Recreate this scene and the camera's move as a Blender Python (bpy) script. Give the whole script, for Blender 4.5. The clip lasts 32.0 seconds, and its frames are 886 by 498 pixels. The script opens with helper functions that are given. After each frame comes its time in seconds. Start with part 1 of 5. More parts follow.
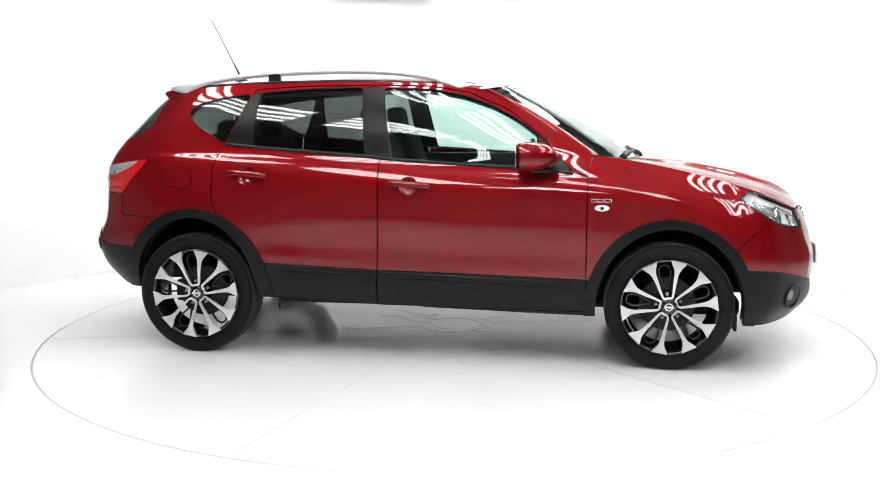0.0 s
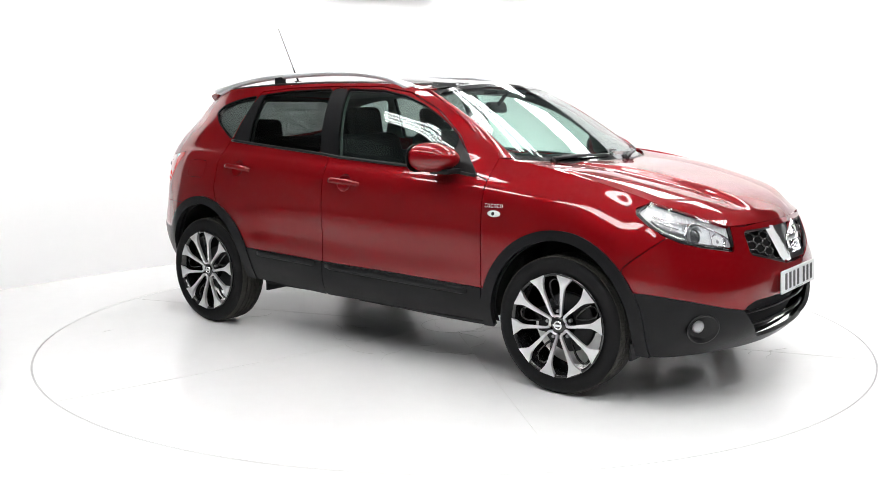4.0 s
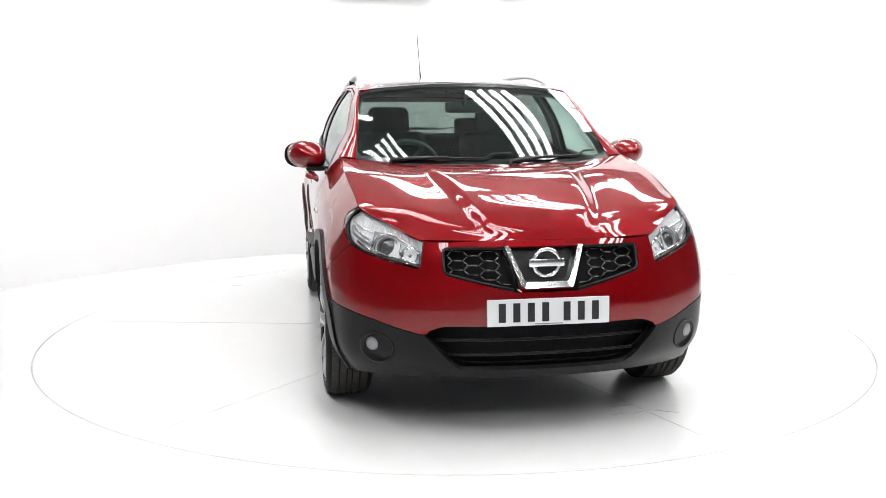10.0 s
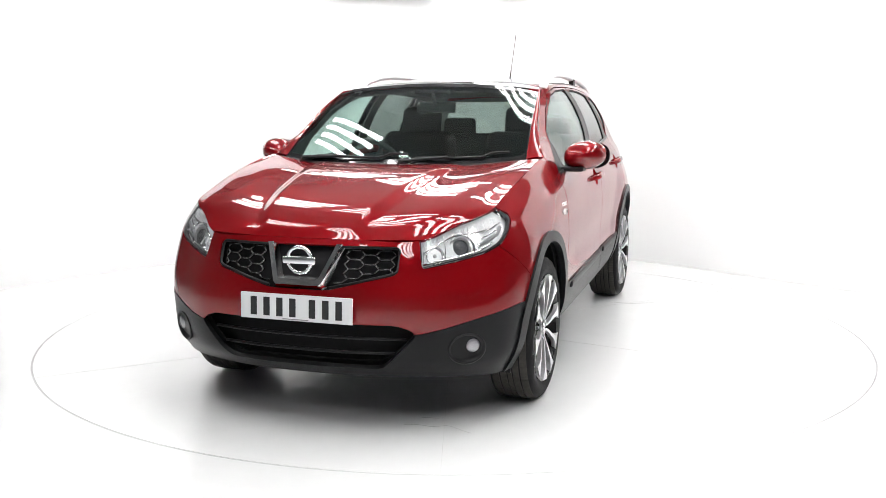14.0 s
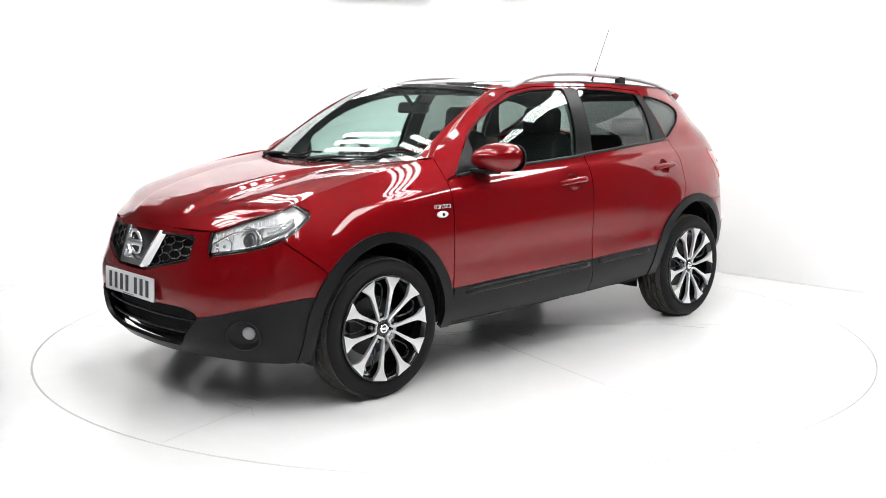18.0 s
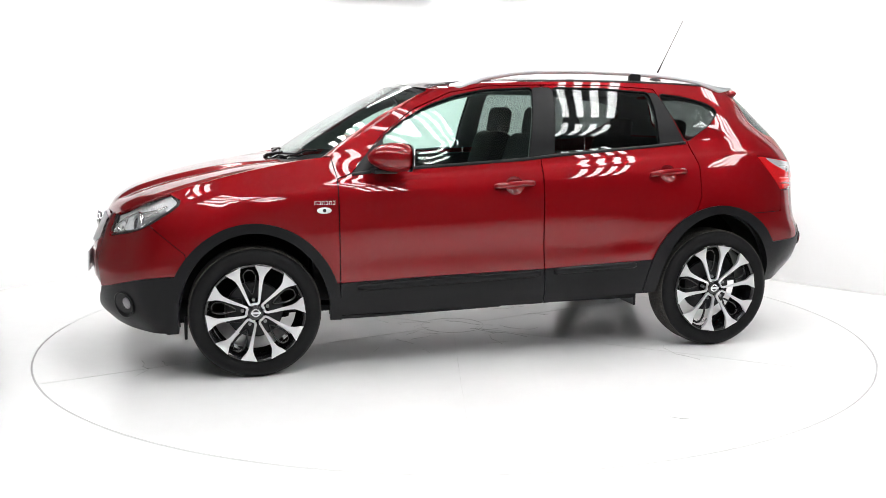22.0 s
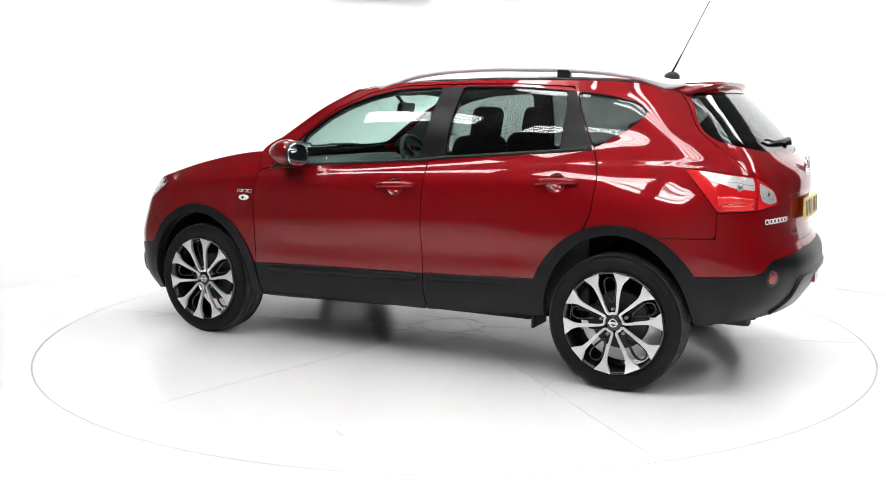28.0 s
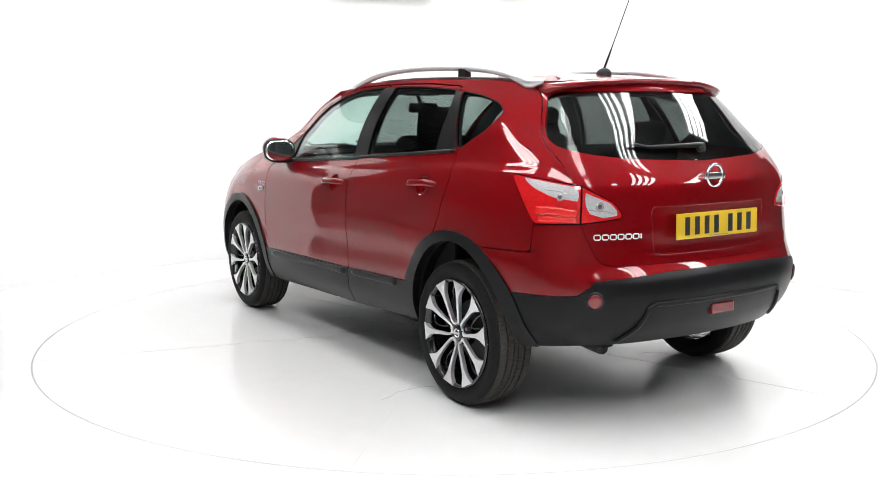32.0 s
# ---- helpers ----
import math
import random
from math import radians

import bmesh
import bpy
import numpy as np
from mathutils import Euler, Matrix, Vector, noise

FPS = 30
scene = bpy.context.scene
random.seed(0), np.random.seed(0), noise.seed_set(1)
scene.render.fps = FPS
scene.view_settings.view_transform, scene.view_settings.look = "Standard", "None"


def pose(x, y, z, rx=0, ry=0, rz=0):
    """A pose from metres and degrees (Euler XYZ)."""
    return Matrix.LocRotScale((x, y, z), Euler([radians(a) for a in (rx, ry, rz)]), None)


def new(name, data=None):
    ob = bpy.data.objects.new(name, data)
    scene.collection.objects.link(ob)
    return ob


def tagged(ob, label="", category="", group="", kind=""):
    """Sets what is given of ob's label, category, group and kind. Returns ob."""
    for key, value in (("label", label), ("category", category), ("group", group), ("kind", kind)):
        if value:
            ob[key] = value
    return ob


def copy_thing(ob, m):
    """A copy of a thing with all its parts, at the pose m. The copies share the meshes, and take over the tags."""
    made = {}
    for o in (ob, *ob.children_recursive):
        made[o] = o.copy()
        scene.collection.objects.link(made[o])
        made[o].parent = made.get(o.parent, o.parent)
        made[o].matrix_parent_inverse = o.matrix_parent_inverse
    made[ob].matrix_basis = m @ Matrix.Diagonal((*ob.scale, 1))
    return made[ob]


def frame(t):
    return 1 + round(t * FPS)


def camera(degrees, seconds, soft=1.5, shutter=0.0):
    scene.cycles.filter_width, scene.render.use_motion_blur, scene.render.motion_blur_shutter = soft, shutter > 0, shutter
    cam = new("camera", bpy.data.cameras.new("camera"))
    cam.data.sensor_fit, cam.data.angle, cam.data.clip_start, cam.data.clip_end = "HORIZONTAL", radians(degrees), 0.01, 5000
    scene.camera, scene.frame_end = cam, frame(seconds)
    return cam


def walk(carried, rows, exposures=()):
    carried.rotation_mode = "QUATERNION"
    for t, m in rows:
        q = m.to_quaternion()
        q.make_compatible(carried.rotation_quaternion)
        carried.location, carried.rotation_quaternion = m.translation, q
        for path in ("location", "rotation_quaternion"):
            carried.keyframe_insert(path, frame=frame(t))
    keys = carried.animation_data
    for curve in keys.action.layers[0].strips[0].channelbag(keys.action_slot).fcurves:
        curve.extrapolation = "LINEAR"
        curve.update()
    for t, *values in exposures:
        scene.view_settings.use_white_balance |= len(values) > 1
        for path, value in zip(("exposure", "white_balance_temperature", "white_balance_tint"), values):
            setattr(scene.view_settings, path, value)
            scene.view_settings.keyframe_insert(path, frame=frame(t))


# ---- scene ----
# Camera on a fixed stand in front of the turntable
cam = camera(50.8, 32.0, 0.8)
EYE = pose(0, -5.868, 1.378, 90 - 8.55, 0.11, 0.56)
walk(cam, [(0.0, EYE), (32.0, EYE)], [(0.0, 0.0), (32.0, 0.0)])

TURN_START, TURN_RATE = -8.40, -7.118   # turntable angle in degrees and degrees a second
CAR_AXIS = (0.0335, -0.0088)            # place of the turntable's axis under the car


# ---------------------------------------------------------------- materials
def material(name, colour, rough=0.5, metal=0.0, coat=0.0, spec=0.5, grain=0.0, scale=60.0, bump=0.0, bump_scale=200.0, second=0.0):
    m = bpy.data.materials.new(name)
    m.use_nodes = True
    nt = m.node_tree
    b = nt.nodes["Principled BSDF"]
    b.inputs["Base Color"].default_value = (*colour, 1)
    b.inputs["Roughness"].default_value = rough
    b.inputs["Metallic"].default_value = metal
    b.inputs["Coat Weight"].default_value = coat
    b.inputs["Coat Roughness"].default_value = 0.015
    b.inputs["Coat IOR"].default_value = 1.55
    b.inputs["Specular IOR Level"].default_value = spec
    tc = nt.nodes.new("ShaderNodeTexCoord")
    if grain or second:
        n1 = nt.nodes.new("ShaderNodeTexNoise")
        n1.inputs["Scale"].default_value = scale
        n1.inputs["Detail"].default_value = 4
        n2 = nt.nodes.new("ShaderNodeTexNoise")
        n2.inputs["Scale"].default_value = scale / 14
        nt.links.new(tc.outputs["Object"], n1.inputs["Vector"])
        nt.links.new(tc.outputs["Object"], n2.inputs["Vector"])
        r1 = nt.nodes.new("ShaderNodeMapRange")
        r1.inputs["To Min"].default_value, r1.inputs["To Max"].default_value = 1 - grain, 1 + grain
        r2 = nt.nodes.new("ShaderNodeMapRange")
        r2.inputs["To Min"].default_value, r2.inputs["To Max"].default_value = 1 - second, 1 + second
        nt.links.new(n1.outputs["Fac"], r1.inputs["Value"])
        nt.links.new(n2.outputs["Fac"], r2.inputs["Value"])
        mu = nt.nodes.new("ShaderNodeMath")
        mu.operation = "MULTIPLY"
        nt.links.new(r1.outputs["Result"], mu.inputs[0])
        nt.links.new(r2.outputs["Result"], mu.inputs[1])
        vm = nt.nodes.new("ShaderNodeVectorMath")
        vm.operation = "SCALE"
        vm.inputs[0].default_value = colour
        nt.links.new(mu.outputs["Value"], vm.inputs["Scale"])
        nt.links.new(vm.outputs["Vector"], b.inputs["Base Color"])
    if bump:
        n3 = nt.nodes.new("ShaderNodeTexNoise")
        n3.inputs["Scale"].default_value = bump_scale
        n3.inputs["Detail"].default_value = 3
        nt.links.new(tc.outputs["Object"], n3.inputs["Vector"])
        bu = nt.nodes.new("ShaderNodeBump")
        bu.inputs["Strength"].default_value = bump
        bu.inputs["Distance"].default_value = 0.002
        nt.links.new(n3.outputs["Fac"], bu.inputs["Height"])
        nt.links.new(bu.outputs["Normal"], b.inputs["Normal"])
    return m


def pane_glass(name, tint, ior=1.5, rough=0.0):
    m = bpy.data.materials.new(name)
    m.use_nodes = True
    nt = m.node_tree
    nt.nodes.remove(nt.nodes["Principled BSDF"])
    out = nt.nodes["Material Output"]
    tr = nt.nodes.new("ShaderNodeBsdfTransparent")
    tr.inputs["Color"].default_value = (*tint, 1)
    gl = nt.nodes.new("ShaderNodeBsdfGlossy")
    gl.inputs["Roughness"].default_value = rough
    lw = nt.nodes.new("ShaderNodeLayerWeight")
    lw.inputs["Blend"].default_value = 0.5
    pw = nt.nodes.new("ShaderNodeMath")
    pw.operation = "POWER"
    pw.inputs[1].default_value = 5.0
    fr = nt.nodes.new("ShaderNodeMath")
    fr.operation = "MULTIPLY_ADD"
    f0 = ((ior - 1) / (ior + 1)) ** 2
    fr.inputs[1].default_value, fr.inputs[2].default_value = 1 - f0, f0
    nt.links.new(lw.outputs["Facing"], pw.inputs[0])
    nt.links.new(pw.outputs["Value"], fr.inputs[0])
    mx = nt.nodes.new("ShaderNodeMixShader")
    nt.links.new(fr.outputs["Value"], mx.inputs["Fac"])
    nt.links.new(tr.outputs["BSDF"], mx.inputs[1])
    nt.links.new(gl.outputs["BSDF"], mx.inputs[2])
    nt.links.new(mx.outputs["Shader"], out.inputs["Surface"])
    return m


def glow(name, colour, strength):
    m = bpy.data.materials.new(name)
    m.use_nodes = True
    b = m.node_tree.nodes["Principled BSDF"]
    b.inputs["Base Color"].default_value = (0.9, 0.9, 0.9, 1)
    b.inputs["Emission Color"].default_value = (*colour, 1)
    b.inputs["Emission Strength"].default_value = strength
    return m


def red_paint():
    m = material("red metallic paint", (0.215, 0.0024, 0.0052), 0.37, 0.35, 1.0, 0.0)
    nt = m.node_tree
    b = nt.nodes["Principled BSDF"]
    tc = nt.nodes["Texture Coordinate"]
    fl = nt.nodes.new("ShaderNodeTexVoronoi")
    fl.inputs["Scale"].default_value = 1400
    rng = nt.nodes.new("ShaderNodeMapRange")
    rng.inputs["To Min"].default_value, rng.inputs["To Max"].default_value = 0.33, 0.44
    nt.links.new(tc.outputs["Object"], fl.inputs["Vector"])
    nt.links.new(fl.outputs["Color"], rng.inputs["Value"])
    nt.links.new(rng.outputs["Result"], b.inputs["Roughness"])
    return m


PAINT = red_paint()
PLASTIC = material("black textured plastic", (0.0085, 0.0087, 0.0095), 0.33, 0, 0, 0.2, 0.15, 300, 0.10, 900, 0.1)
GLOSS_BLACK = material("gloss black trim", (0.008, 0.008, 0.009), 0.12, 0, 0.6)
SATIN_BLACK = material("satin black trim", (0.008, 0.008, 0.009), 0.38, 0, 0, 0.3, 0.1, 200)
SEAL = material("black rubber seal", (0.006, 0.006, 0.0065), 0.55, 0, 0, 0.15, 0.1, 200)
DARK = material("dark underbody", (0.012, 0.012, 0.013), 0.8, 0, 0, 0.2, 0.3, 30, 0, 200, 0.3)
RUBBER = material("tyre rubber", (0.008, 0.008, 0.0085), 0.65, 0, 0, 0.2, 0.2, 120, 0.3, 500, 0.15)
TREAD = material("dusty tread rubber", (0.060, 0.057, 0.052), 0.85, 0, 0, 0.2, 0.3, 60)
ALLOY = material("machined alloy", (0.76, 0.76, 0.77), 0.34, 0.6, 0.3, 0.5, 0.04, 200)
CHROME = material("chrome", (0.86, 0.87, 0.88), 0.05, 1.0)
RAIL = material("satin silver rail", (0.74, 0.75, 0.77), 0.30, 0.6, 0, 0.5, 0.03, 150)
DISC = material("dark brake steel", (0.05, 0.05, 0.052), 0.5, 1.0, 0, 0.5, 0.2, 90)
STEEL = material("brushed steel", (0.35, 0.35, 0.36), 0.4, 1.0, 0, 0.5, 0.2, 90)
GLASS = pane_glass("green tinted glass", (0.87, 0.96, 0.93))
PRIVACY = pane_glass("dark privacy glass", (0.55, 0.58, 0.57), 1.52)
CLEAR = pane_glass("clear lens", (0.985, 0.987, 0.99), 1.45)
RED_LENS = material("red lens", (0.60, 0.010, 0.013), 0.08, 0, 1.0, .5, .30, 110, 0, 200, .2)
REFLEX = material("dark red reflector", (0.20, 0.006, 0.010), 0.15, 0, 1.0)
SEAT = material("black seat cloth", (0.02, 0.02, 0.022), 0.9, 0, 0, 0.2, 0.3, 250, 0.4, 700)
DASH = material("dark dashboard plastic", (0.025, 0.026, 0.028), 0.65, 0, 0, 0.3, 0.15, 200, 0.3, 800)
BEIGE = material("grey headlining", (0.20, 0.20, 0.195), 0.8, 0, 0, 0.3, 0.08, 90)
WHITE_FLOOR = material("white painted floor", (0.84, 0.84, 0.84), 0.20, 0, 0, 0.5, 0.025, 9, 0.03, 40, 0.03)
WHITE_WALL = material("white painted wall", (0.87, 0.87, 0.872), 0.85, 0, 0, 0.2, 0.012, 6, 0, 60, 0.012)


# ---------------------------------------------------------------- mesh helpers
def mesh_object(name, verts, faces, mat, parent=None, label="", smooth=True):
    me = bpy.data.meshes.new(name)
    me.from_pydata([tuple(v) for v in verts], [], [tuple(f) for f in faces])
    me.polygons.foreach_set("use_smooth", [smooth] * len(me.polygons))
    me.materials.append(mat)
    me.update()
    ob = new(name, me)
    if parent is not None:
        ob.parent = parent
    if label:
        tagged(ob, label)
    return ob


def part(name, bm, mat, parent, label="", smooth=False):
    me = bpy.data.meshes.new(name)
    bm.normal_update()
    bm.to_mesh(me)
    bm.free()
    me.polygons.foreach_set("use_smooth", [smooth] * len(me.polygons))
    me.materials.append(mat)
    ob = new(name, me)
    if parent is not None:
        ob.parent = parent
    if label:
        tagged(ob, label)
    return ob


def thing(name, label, category, group="", kind="", m=None):
    ob = new(name)
    ob.empty_display_size = 0.1
    if m is not None:
        ob.matrix_basis = m
    return tagged(ob, label, category, group, kind)


def box(bm, x0, x1, y0, y1, z0, z1, bevel=0.0, seg=2):
    r = bmesh.ops.create_cube(bm, size=1.0)
    vs = r["verts"]
    for v in vs:
        v.co = Vector(((x0 + x1) / 2 + v.co.x * (x1 - x0), (y0 + y1) / 2 + v.co.y * (y1 - y0), (z0 + z1) / 2 + v.co.z * (z1 - z0)))
    if bevel:
        es = list({e for v in vs for e in v.link_edges})
        bmesh.ops.bevel(bm, geom=es, offset=bevel, segments=seg, affect="EDGES", profile=0.6)
    return bm


def tube(bm, pts, radius, n=10, cap=True, flat=1.0):
    """A round bar along a line of points; radius may be a list."""
    pts = [Vector(p) for p in pts]
    rad = radius if isinstance(radius, (list, tuple)) else [radius] * len(pts)
    rings = []
    for i, p in enumerate(pts):
        d = (pts[min(i + 1, len(pts) - 1)] - pts[max(i - 1, 0)]).normalized()
        a = d.orthogonal().normalized() if abs(d.z) > 0.95 else d.cross(Vector((0, 0, 1))).normalized()
        b = d.cross(a)
        rings.append([bm.verts.new(p + (a * math.cos(t) + b * math.sin(t) * flat) * rad[i]) for t in [2 * math.pi * k / n for k in range(n)]])
    for r0, r1 in zip(rings, rings[1:]):
        for k in range(n):
            bm.faces.new((r0[k], r0[(k + 1) % n], r1[(k + 1) % n], r1[k]))
    if cap:
        bm.faces.new(rings[0][::-1])
        bm.faces.new(rings[-1])
    return bm


def spin(bm, profile, n=48, axis="y", closed=False):
    """A turned shape: profile of (radius, offset along the axis)."""
    rings = []
    for r, h in profile:
        ring = []
        for k in range(n):
            t = 2 * math.pi * k / n
            a, b = r * math.cos(t), r * math.sin(t)
            ring.append(bm.verts.new((a, h, b) if axis == "y" else (a, b, h) if axis == "z" else (h, a, b)))
        rings.append(ring)
    pairs = list(zip(rings, rings[1:]))
    if closed:
        pairs.append((rings[-1], rings[0]))
    for r0, r1 in pairs:
        for k in range(n):
            bm.faces.new((r0[k], r0[(k + 1) % n], r1[(k + 1) % n], r1[k]))
    bmesh.ops.recalc_face_normals(bm, faces=bm.faces)
    return bm


# ---------------------------------------------------------------- trimmed surfaces
class Patch:
    """Points (x, y, z, u, v) and faces of a surface that can be trimmed."""

    def __init__(self, pts, faces):
        self.p, self.f = pts, faces

    def trim(self, fn):
        d = fn(self.p)
        pts, faces, cache, n = [], [], {}, len(self.p)
        inside = d > 0
        for face in self.f:
            k = sum(inside[i] for i in face)
            if k == 0:
                continue
            if k == len(face):
                faces.append(face)
                continue
            out = []
            for a, b in zip(face, face[1:] + face[:1]):
                if inside[a]:
                    out.append(a)
                if inside[a] != inside[b]:
                    key = (a, b) if a < b else (b, a)
                    if key not in cache:
                        w = d[key[0]] / (d[key[0]] - d[key[1]])
                        cache[key] = n + len(pts)
                        pts.append(self.p[key[0]] * (1 - w) + self.p[key[1]] * w)
                    out.append(cache[key])
            if len(out) > 2:
                faces.append(tuple(out))
        allp = np.vstack([self.p, np.array(pts)]) if pts else self.p
        used = sorted({i for f in faces for i in f})
        back = {j: i for i, j in enumerate(used)}
        return Patch(allp[used] if used else allp[:0], [tuple(back[i] for i in f) for f in faces])

    def cut(self, fn, gap=0.003):
        return self.trim(lambda p: fn(p) - gap), self.trim(lambda p: -fn(p) - gap)

    def mirrored(self):
        return Patch(self.p * np.array([1, -1, 1, 1, 1]), [f[::-1] for f in self.f])

    def joined(self, o):
        n = len(self.p)
        return Patch(np.vstack([self.p, o.p]), self.f + [tuple(i + n for i in f) for f in o.f]).welded()

    def welded(self):
        key = np.round(self.p[:, :3], 5)
        seen, to = {}, []
        for k in map(tuple, key):
            to.append(seen.setdefault(k, len(seen)))
        pts = np.zeros((len(seen), 5))
        for i, j in enumerate(to):
            pts[j] = self.p[i]
        faces = []
        for f in self.f:
            g = []
            for i in f:
                if not g or to[i] != g[-1]:
                    g.append(to[i])
            if len(g) > 1 and g[0] == g[-1]:
                g.pop()
            if len(set(g)) > 2 and len(set(g)) == len(g):
                faces.append(tuple(g))
        return Patch(pts, faces)

    def normals(self):
        n = np.zeros((len(self.p), 3))
        q = self.p[:, :3]
        for f in self.f:
            a = np.cross(q[f[1]] - q[f[0]], q[f[2]] - q[f[0]])
            if len(f) > 3:
                a = a + np.cross(q[f[2]] - q[f[0]], q[f[3]] - q[f[0]])
            for i in f:
                n[i] += a
        ln = np.linalg.norm(n, axis=1)
        return n / np.maximum(ln, 1e-12)[:, None]

    def pushed(self, d):
        q = self.p.copy()
        q[:, :3] += self.normals() * d
        return Patch(q, self.f)

    def shell(self, name, mat, parent, thick=0.012, label="", lift=0.0):
        """Panel with thickness: the outer skin, an inner skin and edges turned inwards."""
        if not self.f:
            return None
        w = self.welded()
        nn = w.normals()
        outer = w.p[:, :3] + nn * lift
        inner = outer - nn * thick
        n = len(outer)
        edges = {}
        for f in w.f:
            for a, b in zip(f, f[1:] + f[:1]):
                edges[(a, b)] = 1
        rim = [(a, b) for a, b in edges if (b, a) not in edges]
        verts = list(outer) + list(inner)
        faces = list(w.f) + [tuple(i + n for i in reversed(f)) for f in w.f]
        at = {}
        for a, b in rim:
            for i in (a, b):
                if i not in at:
                    at[i] = len(verts)
                    verts += [outer[i], inner[i]]
            faces.append((at[b], at[a], at[a] + 1, at[b] + 1))
        return mesh_object(name, verts, faces, mat, parent, label)


def poly(ca, cb, *pts):
    """Signed distance (inside positive) to a polygon in two of the patch's columns."""
    q = np.array(pts, float)

    def fn(p):
        a, b = p[:, ca], p[:, cb]
        best = np.full(len(p), 1e9)
        inside = np.zeros(len(p), bool)
        for (x0, y0), (x1, y1) in zip(q, np.roll(q, -1, 0)):
            ex, ey = x1 - x0, y1 - y0
            t = np.clip(((a - x0) * ex + (b - y0) * ey) / (ex * ex + ey * ey), 0, 1)
            best = np.minimum(best, np.hypot(a - x0 - t * ex, b - y0 - t * ey))
            c = (y0 > b) != (y1 > b)
            if abs(ey) > 1e-12:
                inside ^= c & (a < ex * (b - y0) / ey + x0)
        return np.where(inside, best, -best)
    return fn


def rounded(r, *pts):
    """Corner points of a polygon with its corners cut round."""
    q = [Vector(p) for p in pts]
    out = []
    for i, c in enumerate(q):
        a, b = q[i - 1] - c, q[(i + 1) % len(q)] - c
        ra, rb = min(r, a.length * 0.45), min(r, b.length * 0.45)
        p0, p1 = c + a.normalized() * ra, c + b.normalized() * rb
        for t in (0, 0.25, 0.5, 0.75, 1):
            w = p0 * (1 - t) ** 2 + c * 2 * t * (1 - t) + p1 * t ** 2
            out.append((w.x, w.y))
    return out


def spline(q, t):
    """Points at t (in steps of the control index) on a smooth curve through q (n x k)."""
    n = len(q)
    i = np.clip(np.floor(t).astype(int), 0, n - 2)
    w = (t - i)[:, None]
    d = np.linalg.norm(np.diff(q[:, :3], axis=0), axis=1) if q.shape[1] >= 3 else np.abs(np.diff(q[:, 0]))
    d = np.maximum(d, 1e-6)
    tang = np.empty_like(q)
    tang[0], tang[-1] = (q[1] - q[0]) / d[0], (q[-1] - q[-2]) / d[-1]
    for k in range(1, n - 1):
        s0, s1 = (q[k] - q[k - 1]) / d[k - 1], (q[k + 1] - q[k]) / d[k]
        tang[k] = (s0 * d[k] + s1 * d[k - 1]) / (d[k] + d[k - 1])
    L = d[i][:, None]
    h00, h10 = 2 * w ** 3 - 3 * w ** 2 + 1, w ** 3 - 2 * w ** 2 + w
    h01, h11 = -2 * w ** 3 + 3 * w ** 2, w ** 3 - w ** 2
    return h00 * q[i] + h10 * L * tang[i] + h01 * q[i + 1] + h11 * L * tang[i + 1]


def loft(ribs, us, vs):
    """Smooth surface through ribs (each a list of points); us and vs are the places along and across."""
    across = np.array([spline(np.array(r, float), vs) for r in ribs])
    grid = np.stack([spline(across[:, j], us) for j in range(len(vs))], 1)
    nu, nv = len(us), len(vs)
    uu, vv = np.meshgrid(us, vs, indexing="ij")
    pts = np.concatenate([grid, uu[..., None], vv[..., None]], 2).reshape(-1, 5)
    faces = [(i * nv + j, (i + 1) * nv + j, (i + 1) * nv + j + 1, i * nv + j + 1) for i in range(nu - 1) for j in range(nv - 1)]
    return Patch(pts, faces)


def steps(counts, start=0):
    out = [float(start)]
    for i, c in enumerate(counts):
        out += [start + i + (k + 1) / c for k in range(c)]
    return np.array(out)


# ---------------------------------------------------------------- the studio
HALL = pose(0, 0, 0, 0, 0, 30)   # the hall and its rows of lamps stand askew to the camera


